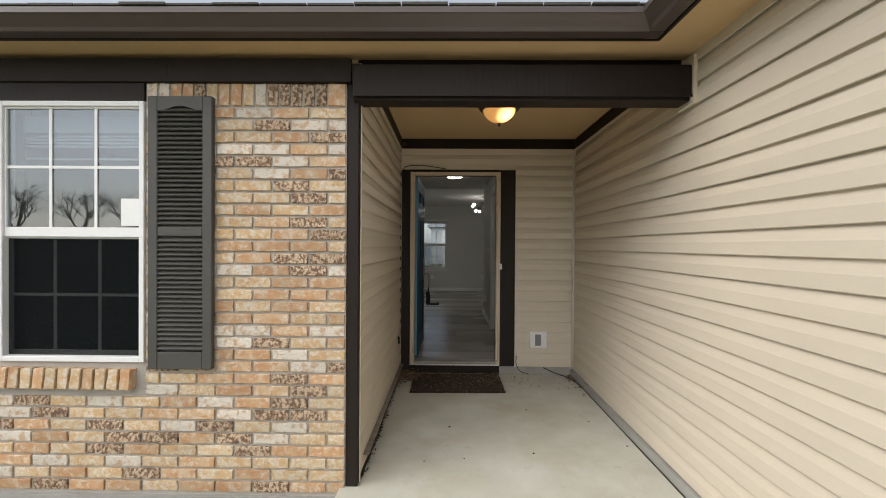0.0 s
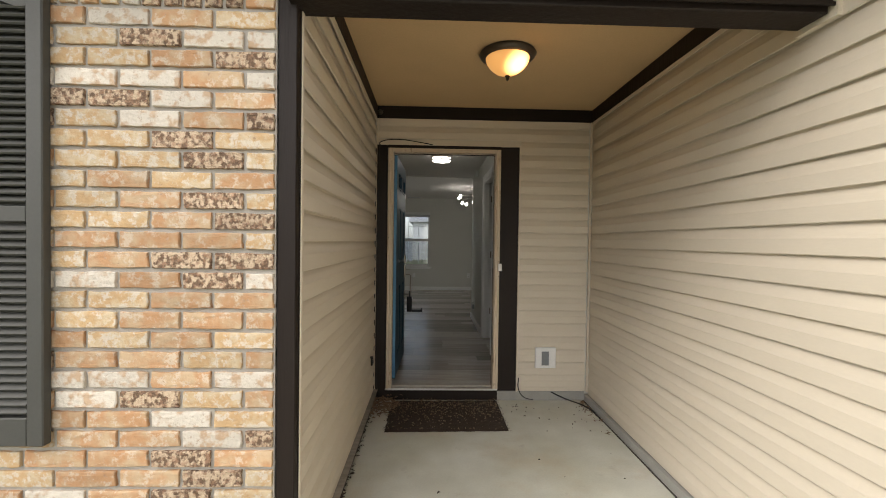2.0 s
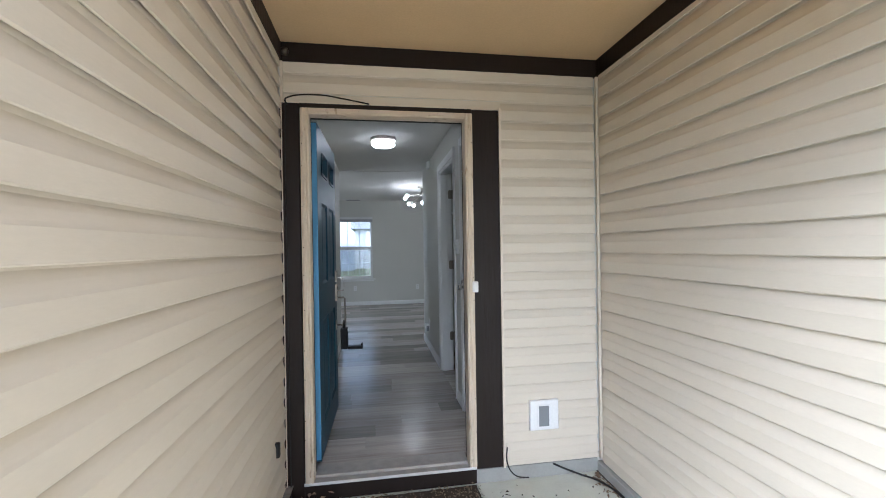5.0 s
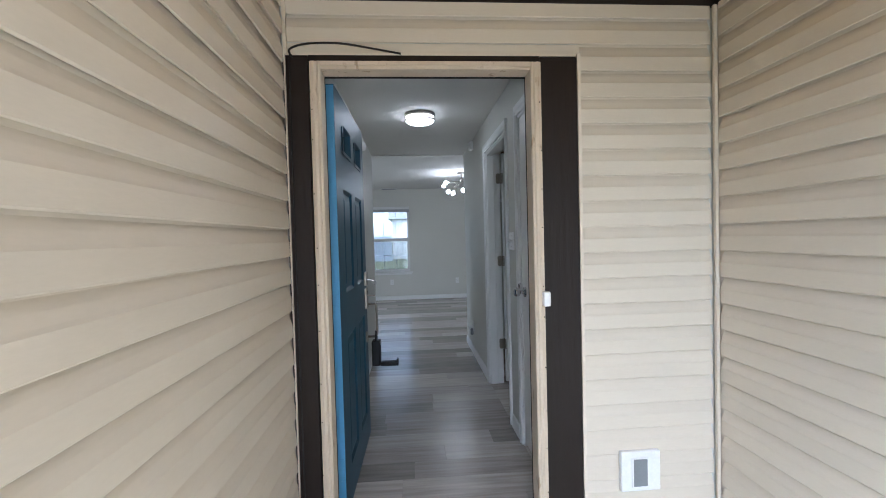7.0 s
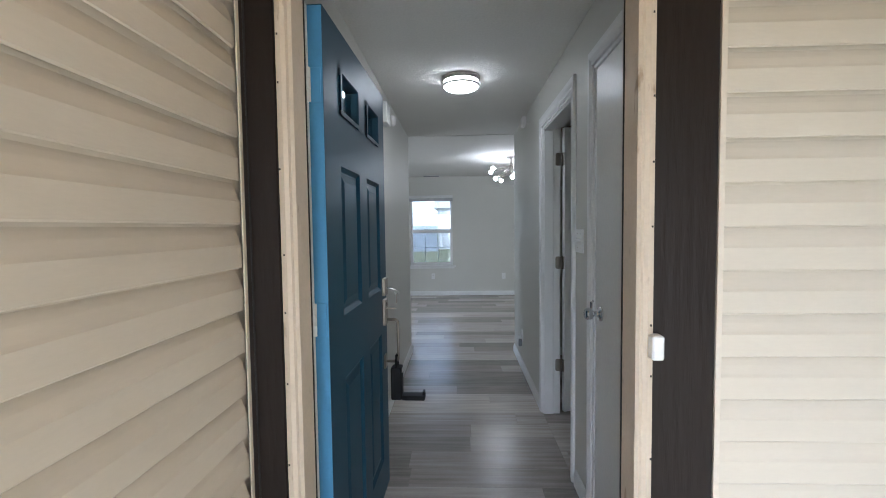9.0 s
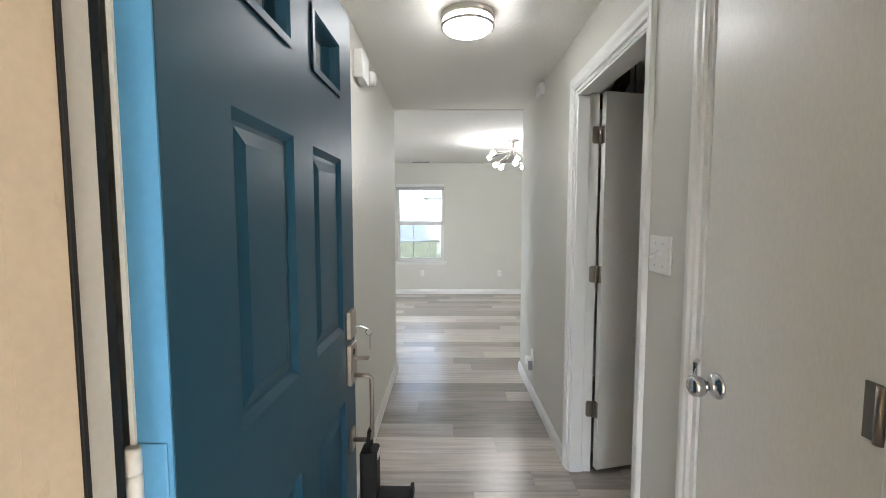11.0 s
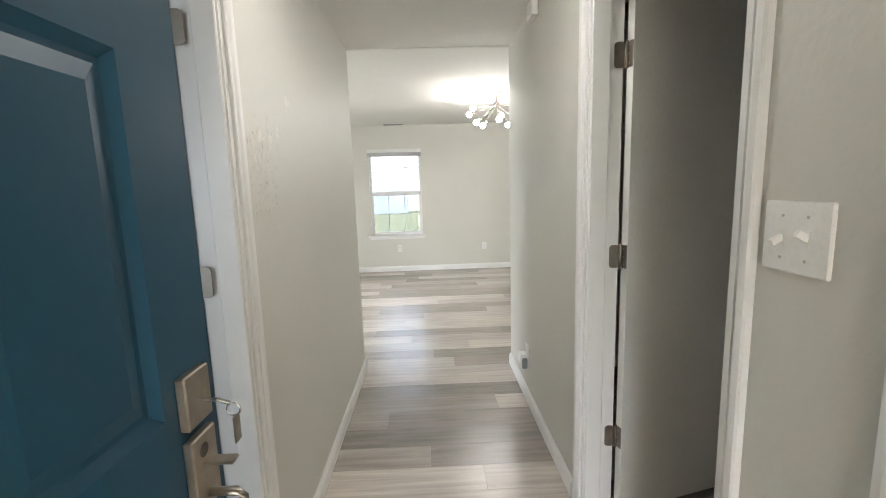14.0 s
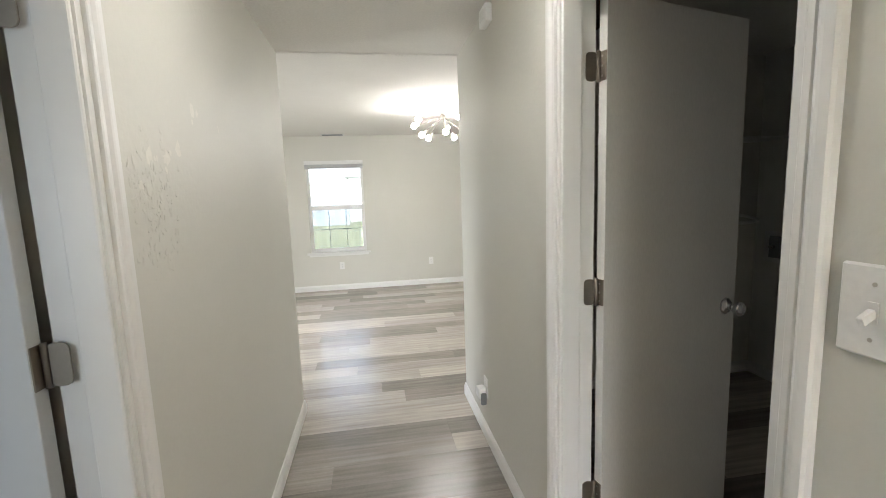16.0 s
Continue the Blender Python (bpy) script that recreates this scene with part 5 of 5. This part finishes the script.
bm.faces.new([bm.verts.new(p) for p in ((SX0 + 0.055, SYF + 0.002, SZ1 - 0.001), (SX1 - 0.055, SYF + 0.002, SZ1 - 0.001), (SX1 - 0.055, FRONT - 0.001, SZ1 - 0.001), (SX0 + 0.055, FRONT - 0.001, SZ1 - 0.001))])
part("top_rail", bm, M["shutter"], sh)
part("backing", boxes((SX0 + 0.05, SX1 - 0.05, FRONT - 0.006, FRONT - 0.002, SZ0 + 0.05, SZ1 - 0.02)), M["shutter"], sh)
bm = bmesh.new()
bm_box(bm, 0, SX1 - SX0 - 0.11, -0.017, 0.017, -0.0035, 0.0035)
slat = finish("slat", bm, M["shutter"])
for z0, z1 in ((SZ0 + 0.108, 1.412), (1.482, SZ1 - 0.058)):
    n = round((z1 - z0) / 0.0265)
    for i in range(n):
        piece("slat", slat, sh, SX0 + 0.055, FRONT - 0.021, z0 + (i + 0.5) * (z1 - z0) / n, 40, 0, 0)

# ---- outdoors behind: trees and far houses ----
def bare_tree(x, y, h, seed):
    R = random.Random(seed)
    ob = thing("bare_tree", "leafless winter tree with many thin twigs", "tree", "street trees")
    ob.location = (x, y, -0.15)
    trunk_top = h * 0.3
    part("trunk", tube([(0, 0, 0), (0.05, 0, trunk_top * 0.5), (0, 0.04, trunk_top)], h * 0.022, 8, h * 0.016), M["tree_bark"], ob)
    bm = bmesh.new()
    def grow(p, d, L, r, lvl):
        q = p + d * L * 0.5 + Vector((R.gauss(0, 0.04), R.gauss(0, 0.04), R.gauss(0, 0.03))) * L
        e = q + (d + Vector((0, 0, 0.15))).normalized() * L * 0.5
        tube([p, q, e], r, 4, r * 0.55, bm)
        if lvl == 0:
            return
        for i in range(4 if lvl > 1 else 3):
            k = Vector((R.gauss(0, 1), R.gauss(0, 1), R.gauss(0.3, 0.6))).normalized()
            grow(p.lerp(e, R.uniform(0.45, 1.0)), (d * 0.9 + k * 0.8).normalized(), L * R.uniform(0.55, 0.75), r * 0.5, lvl - 1)
    for i in range(5):
        a = i * 1.26 + R.random()
        grow(Vector((0, 0.04, trunk_top * R.uniform(0.8, 1.0))), Vector((math.cos(a) * 0.6, math.sin(a) * 0.6, 1)).normalized(), h * 0.30, h * 0.010, 3)
    part("crown", bm, M["tree_bark"], ob)


for i, (x, y, h) in enumerate(((-27.5, -32, 8.2), (-34.0, -34, 8.4), (-42, -36, 9.5), (6, -36, 9))):
    bare_tree(x, y, h, i + 3)


def far_house(name, x, y, w, d, h, m, label, roof_h=1.8):
    ob = thing(name, label, "house")
    part("wall", boxes((x, x + w, y, y + d, -0.15, h)), m, ob)
    bm = bmesh.new()
    v = [bm.verts.new(p) for p in ((x - 0.3, y - 0.3, h), (x + w + 0.3, y - 0.3, h), (x + w + 0.3, y + d + 0.3, h), (x - 0.3, y + d + 0.3, h), (x - 0.3, y + d / 2, h + roof_h), (x + w + 0.3, y + d / 2, h + roof_h))]
    for f in ((0, 1, 5, 4), (2, 3, 4, 5), (0, 4, 3), (1, 2, 5), (0, 3, 2, 1)):
        bm.faces.new([v[i] for i in f])
    part("roof", bm, M["roof_grey"], ob)
    for i in range(2):
        xc = x + w * (0.25 + 0.5 * i)
        wd = part("window", boxes((xc - 0.5, xc + 0.5, y - 0.03, y, 0.9, 2.0)), M["white_vinyl"], ob)
        part("pane", boxes((xc - 0.42, xc + 0.42, y - 0.04, y - 0.03, 0.98, 1.92)), M["dark_glass"], wd)
    return ob


far_house("neighbour_house", -1.5, 35, 12, 8, 2.9, M["house_white"], "white neighbouring house with a grey gable roof")
gf = thing("garden_fence", "blue-grey wooden fence at the end of the lawn", "fence")
for i in range(9):
    part("panel", boxes((-18 + i * 1.85, -16.2 + i * 1.85, 32.0, 32.04, -0.12, 1.55 + 0.02 * (i % 3))), M["house_grey"], gf)
    part("post", boxes((-18.05 + i * 1.85, -17.95 + i * 1.85, 31.95, 32.06, -0.12, 1.65)), M["house_grey"], gf)

# ---- siding strips ----
COURSE = 0.1122
def siding_profile(c, lap):
    """One course: flat below, hollowed above; a lapped edge stands clear of the course beneath, a formed one is closed."""
    face = [(0.0208, 0.0035), (0.0200, 0.53 * c), (0.0168, 0.60 * c), (0.0098, 0.79 * c), (0.0046, 0.90 * c), (0.0016, 0.955 * c), (0.0016, c + 0.018), (0.0, c + 0.018)]
    if lap:
        return [(0.0, 0.030), (0.0120, 0.028), (0.0132, 0.0012), (0.0172, 0.0)] + face
    return [(0.0, 0.012), (0.0060, 0.011), (0.0145, 0.0030), (0.0182, 0.0008)] + face


def strip_mesh(L, c=COURSE, lap=True):
    return finish("siding_strip", extrude_profile(siding_profile(c, lap), (0, 0, 0), (L, 0, 0)), M["siding"])


def side_wall(parent, x, out, y0, y1, z0, z1, joints, c, odd):
    """Courses on a wall along y; out is the way that they face in x."""
    R = random.Random(11)
    n = math.ceil((z1 - z0) / c)
    for i in range(n):
        z = z0 + i * c
        cuts = [y0, y1]
        if joints and (i // 2) % 2 == 0:
            cuts = [y0, R.uniform(y0 + 2.6, y1 - 0.8), y1]
        for a, b in zip(cuts, cuts[1:]):
            o = new("siding_strip", strip_mesh(b - a, c, i % 2 == odd))
            o.parent = parent
            k = R.uniform(-0.0008, 0.0008)
            if out < 0:
                o.matrix_basis = pose(x, b, z + k, 0, 0, -90)
            else:
                o.matrix_basis = pose(x, a, z + k, 0, 0, 90)


side_wall(wall_right, RIGHT, -1, -3.0, BACK - 0.044, 0.0595, 2.42, True, 0.1165, 0)
side_wall(wall_left, LEFT, 1, 2.418, BACK - 0.049, 0.0295, 2.42, False, 0.1115, 1)
Z0 = 0.1108
part("siding_strip", boxes((0.664, RIGHT - 0.018, BACK - 0.015, BACK - 0.001, 0.081, Z0 + 0.004), bevel=0.002), M["siding"], wall_back)
for i in range(21):
    z = Z0 + i * COURSE
    if z + COURSE < 2.195:
        piece("siding_strip", strip_mesh(RIGHT - 0.041 - 0.664, COURSE, i % 2 == 0), wall_back, 0.664, BACK, z)
    elif z < 2.41:
        if z > 2.19:
            piece("siding_strip", strip_mesh(RIGHT - 0.041 - LEFT - 0.02, COURSE, i % 2 == 0), wall_back, LEFT + 0.02, BACK, z)
        else:
            piece("siding_strip", strip_mesh(RIGHT - 0.041 - 0.664, COURSE, i % 2 == 0), wall_back, 0.664, BACK, z)
            bm = boxes((LEFT + 0.02, 0.664, BACK - 0.012, BACK - 0.001, 2.20, z + COURSE))
            part("siding_strip", bm, M["siding"], wall_back)

# ---- floor planks ----
def plank_mesh(L, W):
    bm = bmesh.new()
    b, h = 0.0006, 0.006
    lo = [bm.verts.new(p) for p in ((0, 0, 0), (L, 0, 0), (L, W, 0), (0, W, 0))]
    mi = [bm.verts.new(p) for p in ((0, 0, h - b), (L, 0, h - b), (L, W, h - b), (0, W, h - b))]
    hi = [bm.verts.new(p) for p in ((b, b, h), (L - b, b, h), (L - b, W - b, h), (b, W - b, h))]
    for p, q in ((lo, mi), (mi, hi)):
        for i in range(4):
            bm.faces.new((p[i], p[(i + 1) % 4], q[(i + 1) % 4], q[i]))
    bm.faces.new(hi)
    return finish("plank", bm, M["plank"])


PL, PW = 1.22, 0.18
RP = random.Random(21)
full = plank_mesh(PL - 0.0004, PW - 0.0004)
def lay(x0, x1, y0, y1):
    y, k = y0, 0
    while y < y1 - 0.02:
        w = min(PW, y1 - y)
        x = x0 - RP.uniform(0, PL)
        while x < x1:
            a, b = max(x, x0), min(x + PL, x1)
            if b - a > 0.03:
                me = full if (b - a > PL - 0.001 and w == PW) else plank_mesh(b - a - 0.0004, w - 0.0004)
                piece("plank", me, floor_slab, a, y, FLOOR - 0.006)
            x += PL
        y += PW


YH = BACK + 0.145
lay(HALL_L, HALL_R, YH, HALL_END)
lay(-2.6, 2.6, HALL_END, FAR)
lay(HALL_R, LAUNDRY_R, 5.60, 7.92)
part("floor_rest", boxes((WEST, HALL_L, FRONT + 0.19, 7.80, FLOOR - 0.006, FLOOR - 0.001), (ROOM_L, -2.6, HALL_END, FAR, FLOOR - 0.006, FLOOR - 0.001), (2.6, ROOM_R, HALL_END, FAR, FLOOR - 0.006, FLOOR - 0.001)), M["plank"], floor_slab)

# ---- bricks ----
def brick_mesh(L, H, m, seed, D=0.05):
    """A brick with worn, uneven edges; its face towards -y."""
    R = random.Random(seed)
    bm = bmesh.new()
    nx = max(3, round(L / 0.03))
    outline = [(i / nx, 0) for i in range(nx)] + [(1, j / 3) for j in range(3)] + [(1 - i / nx, 1) for i in range(nx)] + [(0, 1 - j / 3) for j in range(3)]
    k = len(outline)
    wear = [R.gauss(0, 0.0011) for i in range(k)]
    def ring(y, inset, rough):
        return [bm.verts.new((inset + u * (L - 2 * inset) + R.gauss(0, rough) + wear[i] * (1 if u in (0, 1) else 0), y + R.gauss(0, rough * 0.5), inset + v * (H - 2 * inset) + R.gauss(0, rough) + wear[i] * (1 if v in (0, 1) else 0))) for i, (u, v) in enumerate(outline)]
    rings = [ring(D, 0.001, 0.0003), ring(0.003, 0.001, 0.0006), ring(0.0004, 0.0032, 0.0008), ring(0.0, 0.012, 0.0006)]
    for p, q in zip(rings, rings[1:]):
        for i in range(k):
            bm.faces.new((p[i], p[(i + 1) % k], q[(i + 1) % k], q[i]))
    bm.faces.new(rings[-1])
    return finish("brick", bm, m)


CH, CL, JOINT = 0.0684, 0.2116, 0.012
KINDS = ["brick_orange", "brick_buff", "brick_white", "brick_dark"]
WEIGHT = [0.31, 0.25, 0.19, 0.25]
SETS = {}
def brick_set(L, H):
    key = (round(L, 3), round(H, 3))
    if key not in SETS:
        SETS[key] = {k: [brick_mesh(L, H, M[k], 100 + 7 * i + 31 * j) for i in range(3)] for j, k in enumerate(KINDS)}
    return SETS[key]


RB = random.Random(17)
def put_brick(x0, x1, z, y=FRONT):
    k = RB.choices(KINDS, WEIGHT if z > 0.30 else [0.36, 0.46, 0.08, 0.10])[0]
    me = RB.choice(brick_set(x1 - x0, CH - JOINT)[k])
    piece("brick", me, brick_wall, x0, y + RB.uniform(-0.002, 0.002), z)


TOPZ = 2.150
row = 0
z = TOPZ - CH
while z > -0.075:
    x1 = BX1 - 0.004
    first = CL - JOINT if row % 2 == 0 else CL / 2 - JOINT
    spans = []
    b = x1
    a = b - first
    while b > -3.05:
        spans.append((a, b))
        b = a - JOINT
        a = b - (CL - JOINT)
    for a, b in spans:
        if z + CH > WZ0 - 0.135 and z < WZ1:
            if b < WX1 + 0.02:
                if b > WX0:
                    continue
            elif a < WX1 + 0.004:
                a = WX1 + 0.006
        if b - a > 0.03:
            put_brick(a, b, z + JOINT / 2)
    z -= CH
    row += 1
# soldier course under the frieze
x = BX1 - 0.004
H = 2.281 - TOPZ - JOINT / 2
for i in range(18):
    k = RB.choices(KINDS, [0.45, 0.25, 0.14, 0.16])[0] if not 1 <= i <= 5 else "brick_dark"
    w = 0.058 if i else 0.10
    me = brick_set(w, H)[k][i % 3]
    x -= w
    if x < WX1 + 0.004:
        break
    piece("brick", me, brick_wall, x, FRONT + RB.uniform(-0.002, 0.002), TOPZ + JOINT / 2)
    x -= 0.0105
# rowlock sill, sloping out
x = WX1 - 0.055
for i in range(16):
    k = RB.choices(KINDS, [0.35, 0.65, 0.0, 0.0])[0]
    me = brick_set(0.060, 0.115)[k][i % 3]
    piece("brick", me, brick_wall, x - 0.060, FRONT - 0.048, 0.556 + RB.uniform(-0.002, 0.002), -6, 0, RB.uniform(-1, 1), (1, 1.6, 1))
    x -= 0.0705
